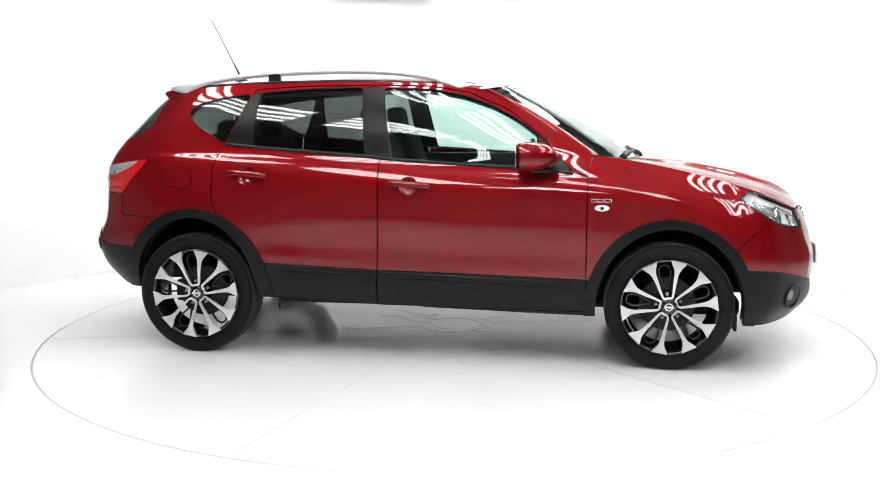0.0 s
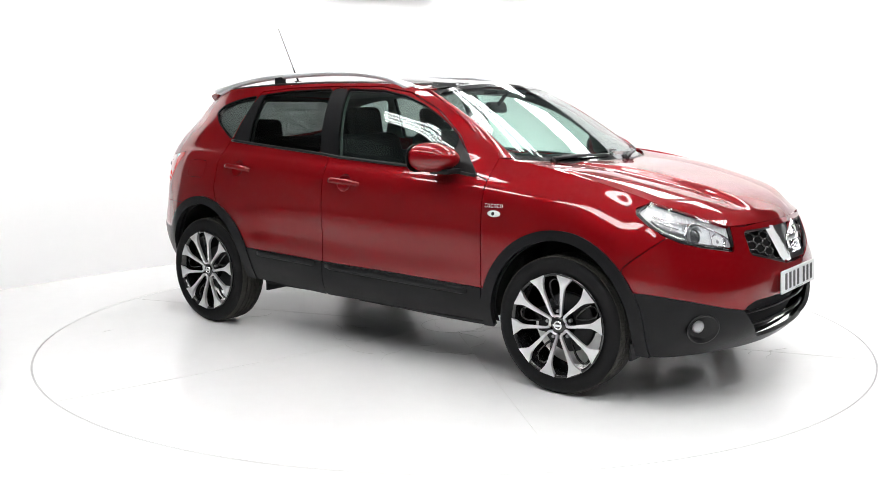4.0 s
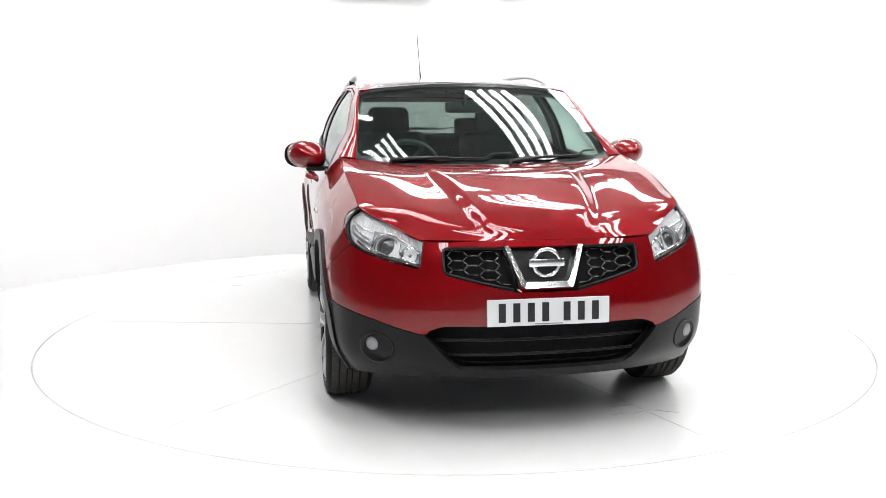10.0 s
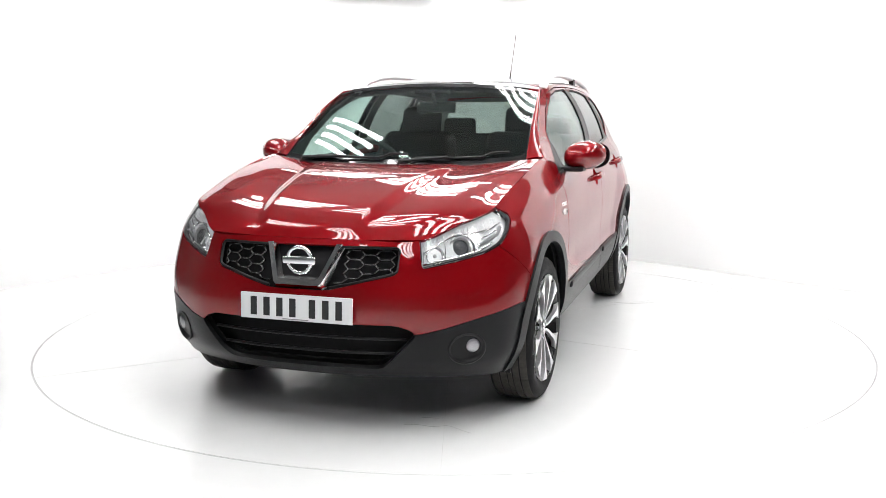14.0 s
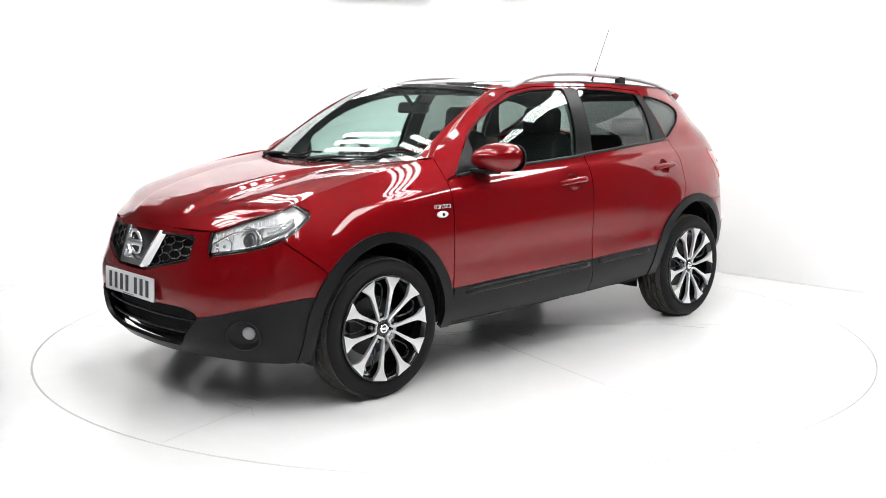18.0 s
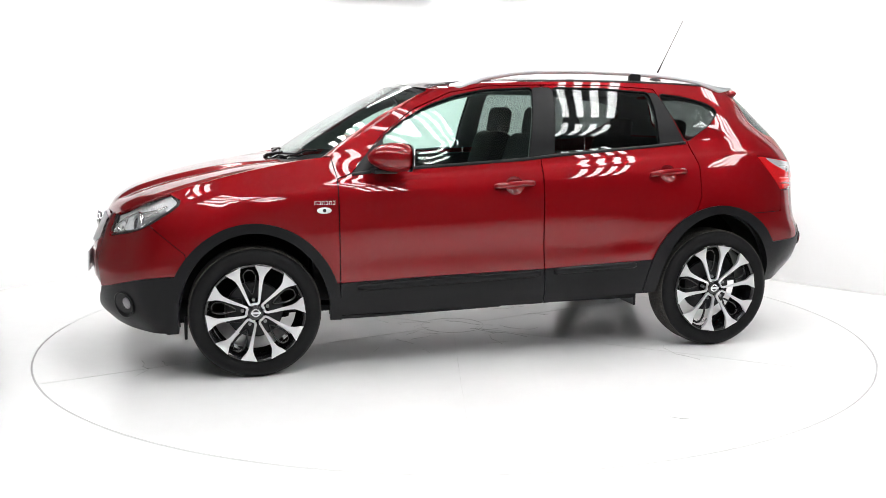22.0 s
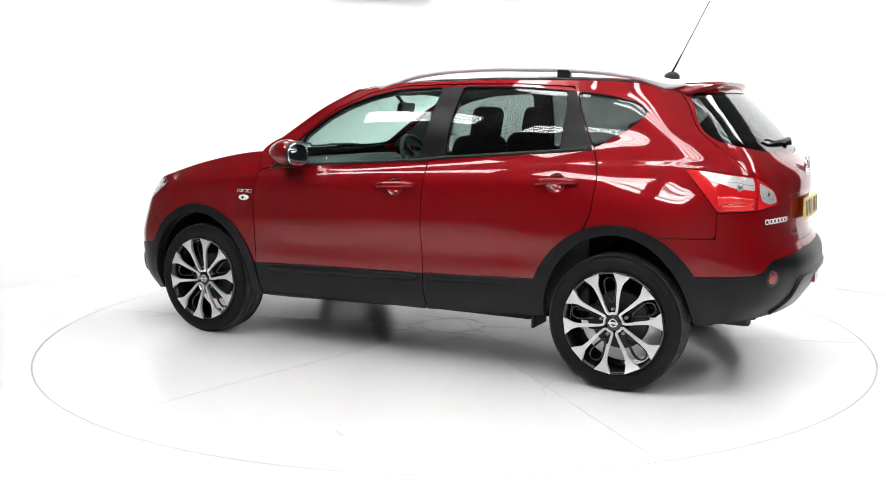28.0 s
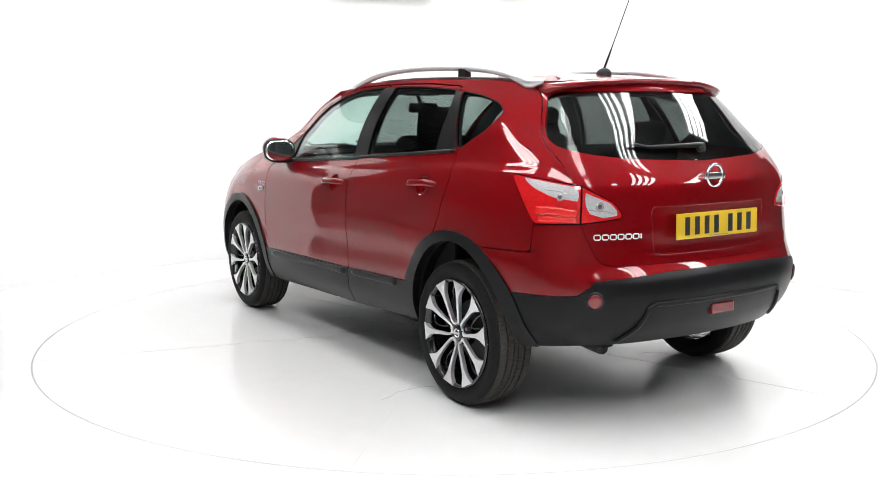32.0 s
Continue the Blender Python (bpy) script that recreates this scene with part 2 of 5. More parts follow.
def studio():
    # floor: one sheet with the round hole of the turntable left open by a 6 mm joint
    bm = bmesh.new()
    n = 160
    rings = []
    for r in (2.489, 2.56, 2.9, 3.6, 5.0, 7.0, 9.5):
        rings.append([bm.verts.new((r * math.cos(2 * math.pi * k / n), r * math.sin(2 * math.pi * k / n), 0)) for k in range(n)])
    low = [bm.verts.new((v.co.x, v.co.y, -0.05)) for v in rings[0]]
    for r0, r1 in [(low, rings[0])] + list(zip(rings, rings[1:])):
        for k in range(n):
            bm.faces.new((r0[k], r1[k], r1[(k + 1) % n], r0[(k + 1) % n]))
    ob = part("floor", bm, WHITE_FLOOR, None)
    tagged(ob, "white gloss painted studio floor", "floor", kind="structure")
    bm = bmesh.new()
    spin(bm, [(9.4, -.004), (12.0, -.004), (19.0, -.004)], 96, "z")
    tagged(part("floor_hall", bm, material("grey concrete", (.30, .30, .302), .6, 0, 0, .3, .2, 5, 0, 60, .2), None), "grey concrete hall floor", "floor", kind="structure")
    bm = bmesh.new()
    spin(bm, [(0.001, -0.06), (2.6, -0.06)], 96, "z")
    tagged(part("floor_pit", bm, DARK, None), "dark pit under the turntable joint", "floor", kind="structure")

    # low white walls round the back of the turntable
    line = [(-3.50, 1.17), (-3.25, 1.50), (-2.9, 1.95), (-2.25, 2.62), (-1.5, 3.0), (-.6, 3.12), (.5, 3.10), (1.2, 2.92), (1.63, 2.62), (2.3, 1.92), (3.22, .93), (3.65, .48)]
    dense = spline(np.array([(x, y, 0.0) for x, y in line]), steps([6] * (len(line) - 1)))
    bm = bmesh.new()
    cove = [(0.0, 0.0), (0.0, 1.2), (0.0, 2.52), (-0.12, 2.52), (-0.12, 0.0)]
    cols = []
    for i, p in enumerate(dense):
        d = dense[min(i + 1, len(dense) - 1)] - dense[max(i - 1, 0)]
        nrm = Vector((d[1], -d[0], 0)).normalized()
        cols.append([bm.verts.new(Vector((p[0], p[1], 0.001)) + nrm * a + Vector((0, 0, h))) for a, h in cove])
    for c0, c1 in zip(cols, cols[1:]):
        for k in range(len(cove) - 1):
            bm.faces.new((c0[k], c0[k + 1], c1[k + 1], c1[k]))
    tagged(part("wall_back", bm, WHITE_WALL, None, smooth=True), "white seamless studio wall curving round the turntable", "wall", kind="structure")

    # grey housings fixed to the wall above the view
    hg = material("grey housing", (.70, .70, .70), .6, 0, 0, .3, .06, 12)
    for x0, x1, z0 in ((-1.20, -.16, 2.425), (.36, .98, 2.415)):
        bm = bmesh.new()
        box(bm, x0, x1, 2.98, 3.14, z0, z0 + .34, .05, 4)
        tagged(part("wall_housing", bm, hg, None), "grey housing fixed high on the white wall", "housing")
    # the hall round the studio, seen only in reflections
    grey = material("grey hall cladding", (0.14, 0.14, 0.145), 0.75, 0, 0, 0.3, 0.15, 5, 0, 60, 0.15)
    # paler copy for the south and west walls, added to brighten the doors
    pale = material("hall cladding paled for reflections", (0.64, 0.64, 0.645), 0.75, 0, 0, 0.3, 0.12, 5, 0, 60, 0.15)
    bm = bmesh.new()
    box(bm, -13, 13, -13.2, -13, 0, 5.6)
    tagged(part("wall_south", bm, pale, None), "unseen hall wall, paled to lift the car's reflections", "wall", kind="structure")
    bm = bmesh.new()
    box(bm, -13, 13, 13, 13.2, 0, 5.6)
    tagged(part("wall_north", bm, grey, None), "grey hall wall", "wall", kind="structure")
    bm = bmesh.new()
    box(bm, -13.2, -13, -13, 13, 0, 5.6)
    tagged(part("wall_west", bm, pale, None), "unseen hall wall, paled to lift the car's reflections", "wall", kind="structure")
    bm = bmesh.new()
    box(bm, 13, 13.2, -13, 13, 0, 5.6)
    tagged(part("wall_east", bm, grey, None), "grey hall wall", "wall", kind="structure")
    # pale sheets in strips with dark joints between them, crossing the rows of lamps
    ceil = material("pale roof sheet", (0.22, 0.22, 0.225), 0.6, 0, 0, 0.3, 0.1, 4, 0, 60, 0.1)
    bm = bmesh.new()
    prev = None
    y = -18.0
    while y < 18.01:
        for dy, h in ((0, 0), (0.40, 0), (0.41, 0.10), (0.46, 0.10), (0.47, 0)):
            cur = [bm.verts.new(HALL @ Vector((-18, y + dy, 5.2 + h))), bm.verts.new(HALL @ Vector((18, y + dy, 5.2 + h)))]
            if prev:
                bm.faces.new((prev[0], prev[1], cur[1], cur[0]))
            prev = cur
        y += 0.48
    for x in range(-15, 18, 5):
        r = bmesh.ops.create_cube(bm, size=1.0)
        for v in r["verts"]:
            v.co = HALL @ Vector((x + v.co.x * .16, v.co.y * 36, 5.02 + v.co.z * .26))
    tagged(part("ceiling", bm, ceil, None), "pale hall roof of jointed sheets with beams", "ceiling", kind="structure")


TUBE = glow("fluorescent tube", (1.0, 1.0, 0.995), 16.6)
HOUSING = material("grey lamp channel", (0.30, 0.30, 0.30), 0.5, 0, 0, .3, .06, 30)


def batten(m, length=1.9, tubes=4):
    """A hanging luminaire: parallel fluorescent tubes, each under its own narrow channel, on two cross bars."""
    lamp = thing("ceiling_light", "hanging fluorescent luminaire with four parallel tubes", "ceiling light", "ceiling lights", m=m)
    gap = 0.185
    for k in range(tubes):
        y = (k - (tubes - 1) / 2) * gap
        bm = bmesh.new()
        tube(bm, [(-length / 2, y, 0), (length / 2, y, 0)], 0.042, 12)
        part("tube", bm, TUBE, lamp, smooth=True)
        bm = bmesh.new()
        box(bm, -length / 2 - 0.02, length / 2 + 0.02, y - .035, y + .035, 0.05, 0.085, 0.006)
        part("channel", bm, HOUSING, lamp)
    for s in (-1, 1):
        bm = bmesh.new()
        box(bm, s * length * .36 - .02, s * length * .36 + .02, -gap * 1.7, gap * 1.7, 0.085, 0.11)
        part("cross_bar", bm, HOUSING, lamp)
        bm = bmesh.new()
        tube(bm, [(s * length * .36, 0, 0.10), (s * length * .36, 0, 1.38)], 0.006, 6)
        part("hanger", bm, STEEL, lamp)
    return lamp


def lights():
    first = None
    for v, us in ((-3.2, (-.1, 2.4, 4.9)), (-1.0, (-2.2, .3, 2.7, 5.1)), (1.35, (-5.4, -2.9, -.25, 2.3, 4.8)), (3.45, (-4.0, -1.4, 1.2, 3.7))):
        for u in us:
            m = HALL @ pose(v, -u, 3.8, 0, 0, 90)
            if first is None:
                first = batten(m)
            else:
                copy_thing(first, m)
    w = bpy.data.worlds.new("hall air")
    w.use_nodes = True
    w.node_tree.nodes["Background"].inputs["Color"].default_value = (0.5, 0.5, 0.5, 1)
    w.node_tree.nodes["Background"].inputs["Strength"].default_value = 0.05
    scene.world = w


def turntable():
    tt = thing("turntable", "white painted round turntable flush with the floor", "turntable")
    bm = bmesh.new()
    spin(bm, [(0.001, 0.0), (0.6, 0.0), (1.4, 0.0), (2.0, 0.0), (2.478, 0.0), (2.481, -0.003), (2.481, -0.05)], 160, "z")
    part("deck", bm, WHITE_FLOOR, tt)
    # ring filling the open joint; its grey stands in for the gap's shade
    bm = bmesh.new()
    spin(bm, [(2.4812, -.02), (2.4812, -.002), (2.4885, -.002), (2.4885, -.02)], 160, "z")
    part("gap_shade", bm, material("grey gap shade", (.40, .40, .40), .7, 0, 0, .3, .3, 3, 0, 60, .3), tt, "grey ring in place of the shade in the edge gap")
    seam = material("dirty floor seam", (.42, .42, .41), .6, 0, 0, .3, .5, 8, 0, 60, .4)
    pale_seam = material("pale floor joint", (.60, .60, .59), .6, 0, 0, .3, .4, 8, 0, 60, .3)
    bm = bmesh.new()
    spin(bm, [(.1965, .0), (.1965, .0010), (.1995, .0010), (.1995, .0)], 64, "z")
    part("hub_seam", bm, seam, tt, "grey joint of the middle plate")
    rnd = random.Random(4)
    for k in range(6):
        a = radians(60 * k + 17)
        bm = bmesh.new()
        pts = [Vector((r * math.cos(a), r * math.sin(a), .0)) for r in np.linspace(.2, 2.47, 12)]
        ribbon_flat(bm, pts, [.0013 * rnd.uniform(.4, 1.3) for _ in pts])
        part("deck_seam", bm, pale_seam, tt, "thin grey deck joint")
    for k in range(34):
        bm = bmesh.new()
        r, a = (rnd.uniform(.15, .8) if k < 28 else rnd.uniform(.9, 2.2)), rnd.uniform(0, 6.28)
        p = Vector((r * math.cos(a), r * math.sin(a), 0))
        d = rnd.uniform(0, 6.28)
        pts = [p]
        for _ in range(rnd.randint(2, 7)):
            d += rnd.uniform(-.7, .7)
            p = p + Vector((math.cos(d), math.sin(d), 0)) * rnd.uniform(.02, .07)
            pts.append(p)
        ribbon_flat(bm, pts, [rnd.uniform(.0006, .0016) for _ in pts])
        part("paint_crack", bm, seam, tt, "fine crack in the floor paint")
    return tt


def ribbon_flat(bm, pts, widths):
    prev = None
    for i, (p, w) in enumerate(zip(pts, widths)):
        d = (pts[min(i + 1, len(pts) - 1)] - pts[max(i - 1, 0)]).normalized()
        s = Vector((-d.y, d.x, 0))
        cur = [bm.verts.new(p - s * w + Vector((0, 0, -.002))), bm.verts.new(p - s * w * .7 + Vector((0, 0, .0010))), bm.verts.new(p + s * w * .7 + Vector((0, 0, .0010))), bm.verts.new(p + s * w + Vector((0, 0, -.002)))]
        if prev:
            for k in range(3):
                bm.faces.new((prev[k], cur[k], cur[k + 1], prev[k + 1]))
        prev = cur
    bmesh.ops.recalc_face_normals(bm, faces=bm.faces)


studio()
lights()
table = turntable()

# ---------------------------------------------------------------- car body surface
car = thing("car", "dark red five-door crossover car with black plastic cladding", "car")

RIBS = []


def rib(*pts):
    RIBS.append(pts)


# ribs of the left half, from the middle of the nose round the side to the middle of the tail, each from the sill upwards
rib((2.085, 0, .255), (2.150, 0, .33), (2.165, 0, .47), (2.175, 0, .58), (2.150, 0, .68), (2.115, 0, .77), (2.075, 0, .835))
rib((2.070, .25, .255), (2.135, .26, .33), (2.150, .26, .47), (2.155, .26, .58), (2.130, .26, .68), (2.095, .255, .77), (2.058, .25, .835))
rib((2.010, .48, .255), (2.070, .50, .33), (2.095, .50, .47), (2.095, .505, .58), (2.055, .505, .69), (2.030, .50, .77), (2.005, .49, .835))
rib((1.900, .663, .245), (1.955, .678, .33), (1.980, .683, .47), (1.975, .683, .59), (1.940, .673, .70), (1.910, .654, .80), (1.870, .625, .895))
rib((1.790, .770, .24), (1.840, .800, .33), (1.860, .810, .48), (1.855, .815, .61), (1.830, .805, .72), (1.795, .782, .84), (1.755, .730, .945))
rib((1.660, .812, .25), (1.670, .857, .34), (1.680, .877, .50), (1.670, .880, .63), (1.650, .867, .75), (1.630, .816, .885), (1.610, .745, .99))
rib((1.315, .83, .30), (1.315, .865, .38), (1.315, .885, .52), (1.315, .893, .66), (1.315, .887, .79), (1.315, .855, .93), (1.315, .765, 1.065))
rib((.90, .83, .28), (.89, .865, .36), (.89, .885, .49), (.89, .892, .64), (.88, .892, .79), (.88, .872, .95), (.90, .770, 1.130))
rib((.30, .83, .29), (.30, .865, .37), (.30, .880, .49), (.30, .887, .65), (.30, .888, .80), (.30, .872, .95), (.30, .815, 1.082))
rib((-.27, .83, .305), (-.27, .865, .38), (-.27, .875, .50), (-.27, .882, .66), (-.27, .885, .82), (-.27, .865, .98), (-.27, .805, 1.12))
rib((-.86, .835, .335), (-.87, .865, .41), (-.88, .880, .525), (-.88, .885, .68), (-.88, .882, .85), (-.88, .855, 1.01), (-.88, .785, 1.165))
rib((-1.30, .83, .36), (-1.30, .865, .44), (-1.30, .885, .56), (-1.30, .890, .72), (-1.30, .880, .87), (-1.30, .835, 1.03), (-1.30, .752, 1.195))
rib((-1.60, .80, .36), (-1.62, .84, .46), (-1.63, .855, .60), (-1.63, .855, .73), (-1.63, .838, .88), (-1.62, .795, 1.03), (-1.58, .725, 1.20))
rib((-1.76, .745, .36), (-1.80, .785, .47), (-1.81, .795, .62), (-1.79, .800, .74), (-1.785, .785, .89), (-1.77, .745, 1.05), (-1.70, .685, 1.20))
rib((-1.89, .62, .37), (-1.955, .66, .47), (-1.985, .675, .63), (-1.945, .680, .73), (-1.930, .665, .89), (-1.915, .65, 1.05), (-1.825, .615, 1.195))
rib((-1.985, .44, .375), (-2.055, .465, .47), (-2.080, .475, .64), (-2.025, .48, .73), (-2.005, .485, .89), (-1.985, .475, 1.05), (-1.91, .46, 1.175))
rib((-2.035, .23, .38), (-2.095, .235, .47), (-2.120, .24, .65), (-2.065, .24, .73), (-2.055, .24, .89), (-2.045, .24, 1.05), (-1.965, .235, 1.155))
rib((-2.05, 0, .38), (-2.105, 0, .47), (-2.130, 0, .65), (-2.080, 0, .73), (-2.070, 0, .89), (-2.060, 0, 1.05), (-1.985, 0, 1.148))

UPPER = {
    7: ((.69, .690, 1.265), (.48, .648, 1.40), (.28, .602, 1.487)),
    8: ((.30, .773, 1.22), (.22, .707, 1.37), (.06, .608, 1.515)),
    9: ((-.27, .771, 1.25), (-.27, .704, 1.40), (-.27, .615, 1.525)),
    10: ((-.88, .750, 1.27), (-.88, .686, 1.40), (-.88, .605, 1.522)),
    11: ((-1.28, .720, 1.29), (-1.25, .667, 1.40), (-1.22, .600, 1.510)),
    12: ((-1.50, .686, 1.30), (-1.44, .637, 1.40), (-1.40, .580, 1.495)),
    13: ((-1.62, .635, 1.30), (-1.545, .600, 1.40), (-1.49, .555, 1.485)),
    14: ((-1.736, .570, 1.30), (-1.642, .540, 1.40), (-1.56, .510, 1.478)),
    15: ((-1.818, .430, 1.285), (-1.714, .410, 1.395), (-1.62, .390, 1.485)),
    16: ((-1.868, .220, 1.275), (-1.762, .210, 1.39), (-1.65, .200, 1.495)),
    17: ((-1.887, 0, 1.27), (-1.777, 0, 1.39), (-1.665, 0, 1.50)),
}
FLIP = np.array([1, -1, 1.0])


def wrap():
    lower = [np.array(r, float) for r in RIBS]
    lower = [np.vstack([r, UPPER[k]]) if k in UPPER else r for k, r in enumerate(lower)]
    ghost = [lower[1] * FLIP] + lower + [lower[-2] * FLIP]
    us = steps([10, 10, 10, 9, 10, 18, 22, 28, 28, 28, 22, 16, 12, 10, 10, 10, 10], 1)
    return fix(loft(ghost, us, steps([5, 7, 8, 9, 10, 16])))


def cabin():
    keys = sorted(UPPER)
    ribs = [np.array([*RIBS[k], *UPPER[k]], float) for k in keys]
    before = 2 * ribs[0] - ribs[1]
    before[:7] = np.array(RIBS[6], float)
    ghost = [before] + ribs + [ribs[-2] * FLIP]
    us = steps([28, 28, 28, 22, 16, 12, 10, 10, 10, 10], 1)
    p = fix(loft(ghost, us, steps([10, 9, 9], 6)))
    p.p[:, 3] += 7
    return p


def fix(p):
    p.p[:, 3] -= 1
    return p


def shoulder(p):
    """Presses the crease under the side windows into the skin."""
    q = p.p
    line = np.interp(-q[:, 0], [-1.5, -.87, -.3, .27, .88, 1.3, 1.6], [.93, 1.000, 1.030, 1.062, 1.100, 1.118, 1.120])
    on = np.clip((q[:, 3] - 5.6) / .8, 0, 1) * np.clip((13.0 - q[:, 3]) / .8, 0, 1)
    q[:, 1] += on * .007 / (1 + np.exp((q[:, 2] - line) / .005))
    low = np.interp(-q[:, 0], [-.9, 1.0], [.60, .64])
    q[:, 1] -= on * .006 * np.exp(-((q[:, 2] - low) / .07) ** 2) * np.clip((10.6 - q[:, 3]) / .6, 0, 1) * np.clip((q[:, 3] - 6.9) / .5, 0, 1)
    for cx, cz, r0, r1, amount in ((-1.315, .325, .53, .72, .007),):
        away = np.hypot(q[:, 0] - cx, q[:, 2] - cz)
        k = np.clip((r1 - away) / (r1 - r0), 0, 1)
        reach = np.clip((q[:, 3] - 5.0) / .8, 0, 1) * np.clip((12.6 - q[:, 3]) / .8, 0, 1) * np.clip((q[:, 2] - .42) / .15, 0, 1)
        q[:, 1] += amount * k * k * (3 - 2 * k) * reach
    return p


BODY = shoulder(wrap())
CABIN = cabin()
SIDE = BODY.joined(CABIN)


# ---------------------------------------------------------------- trimming lines
def arch(cx, cz, a, b):
    def fn(p):
        dx, dz = (p[:, 0] - cx) / a, np.maximum(p[:, 2] - cz, 0) / b
        return np.where(np.abs(p[:, 1]) > 0.4, (1 - np.hypot(dx, dz)) * a, -1.0)
    return fn


ARCH_F_IN, ARCH_F_OUT = arch(1.315, .32, .385, .435), arch(1.315, .32, .445, .485)
ARCH_R_IN, ARCH_R_OUT = arch(-1.315, .325, .370, .452), arch(-1.315, .325, .452, .50)


def cladding_line(p):
    """Above the black cladding positive, below negative."""
    x, y, z = p[:, 0], np.abs(p[:, 1]), p[:, 2]
    front = np.interp(y, [0, .515, .60, .86], [.452, .455, .472, .545])
    sill = np.interp(x, [-.9, -.27, .31, .9], [.528, .503, .494, .478])
    rear = np.interp(y, [0, .3, .64, .70, .76], [.692, .688, .665, .605, .596])
    top = np.where(x > 1.315, front, np.where(x < -1.315, rear, sill))
    return z - top


LOWER_GRILLE = poly(1, 2, *rounded(.03, (-.515, .458), (-.435, .494), (.435, .494), (.515, .458), (.36, .300), (-.36, .300)))
GRILLE = poly(1, 2, *rounded(.02, (-.425, .812), (.425, .812), (.425, .700), (.135, .632), (-.135, .632), (-.425, .700)))
HEADLIGHT = poly(3, 2, (2.0, .85), (2.02, .722), (2.9, .75), (3.5, .775), (4.0, .812), (4.45, .862), (4.76, .905), (4.72, .922), (4.3, .95), (4.0, 1.0), (3, 1.0))
TAIL = poly(3, 2, *rounded(.05, (12.0, 1.10), (13.0, 1.082), (14.0, 1.058), (14.75, .985), (15.0, .922), (14, .900), (12.95, .895), (12.6, .97)))
front_only = lambda fn: (lambda p: np.where(p[:, 0] > 1.5, fn(p), -1.0))

GLASS_FRONT = poly(0, 2, *rounded(.02, (.615, 1.072), (.615, 1.232), (.50, 1.315), (.36, 1.392), (.20, 1.449), (.02, 1.482), (-.255, 1.494), (-.185, 1.108)))
SAIL = poly(0, 2, (.80, 1.042), (.74, 1.115), (.615, 1.232), (.615, 1.055))
BPILLAR = poly(0, 2, (-.185, 1.105), (-.258, 1.497), (-.375, 1.498), (-.335, 1.120))
GLASS_REAR = poly(0, 2, *rounded(.02, (-.338, 1.125), (-.378, 1.495), (-.70, 1.488), (-.97, 1.468), (-.988, 1.38), (-.985, 1.172)))
CPILLAR = poly(0, 2, (-.985, 1.168), (-.988, 1.38), (-.965, 1.470), (-1.022, 1.466), (-1.150, 1.184))
GLASS_QUARTER = poly(0, 2, *rounded(.03, (-1.030, 1.462), (-1.20, 1.440), (-1.34, 1.405), (-1.405, 1.362), (-1.33, 1.285), (-1.158, 1.186)))
REAR_GLASS = poly(1, 2, *rounded(.06, (-.548, 1.456), (.548, 1.456), (.662, 1.222), (.60, 1.192), (.42, 1.166), (0, 1.148), (-.42, 1.166), (-.60, 1.192), (-.662, 1.222)))
TAILGATE = poly(1, 2, *rounded(.05, (-.53, 1.52), (.53, 1.52), (.67, 1.22), (.668, .90), (.60, .722), (-.60, .722), (-.668, .90), (-.67, 1.22)))
rear_only = lambda fn: (lambda p: np.where(p[:, 0] < -1.40, fn(p), -1.0))
wing_only = lambda fn: (lambda p: np.where((p[:, 3] > 3.6) & (p[:, 3] < 13.2), fn(p), -1.0))
side_only = lambda fn: (lambda p: np.where((p[:, 3] > 4.5) & (p[:, 3] < 13.2), fn(p), -1.0))

DOOR_FRONT = side_only(poly(0, 2, (.878, .30), (.878, 1.02), (.80, 1.045), (.62, 1.24), (.44, 1.375), (.22, 1.468), (.0, 1.503), (-.318, 1.510), (-.252, 1.12), (-.245, .75), (-.262, .30)))
DOOR_REAR = side_only(poly(0, 2, (-.262, .30), (-.245, .75), (-.252, 1.12), (-.318, 1.510), (-.72, 1.506), (-1.005, 1.488), (-1.165, 1.183), (-1.206, 1.05), (-1.195, .88), (-1.165, .80), (-.95, .60), (-.87, .30)))


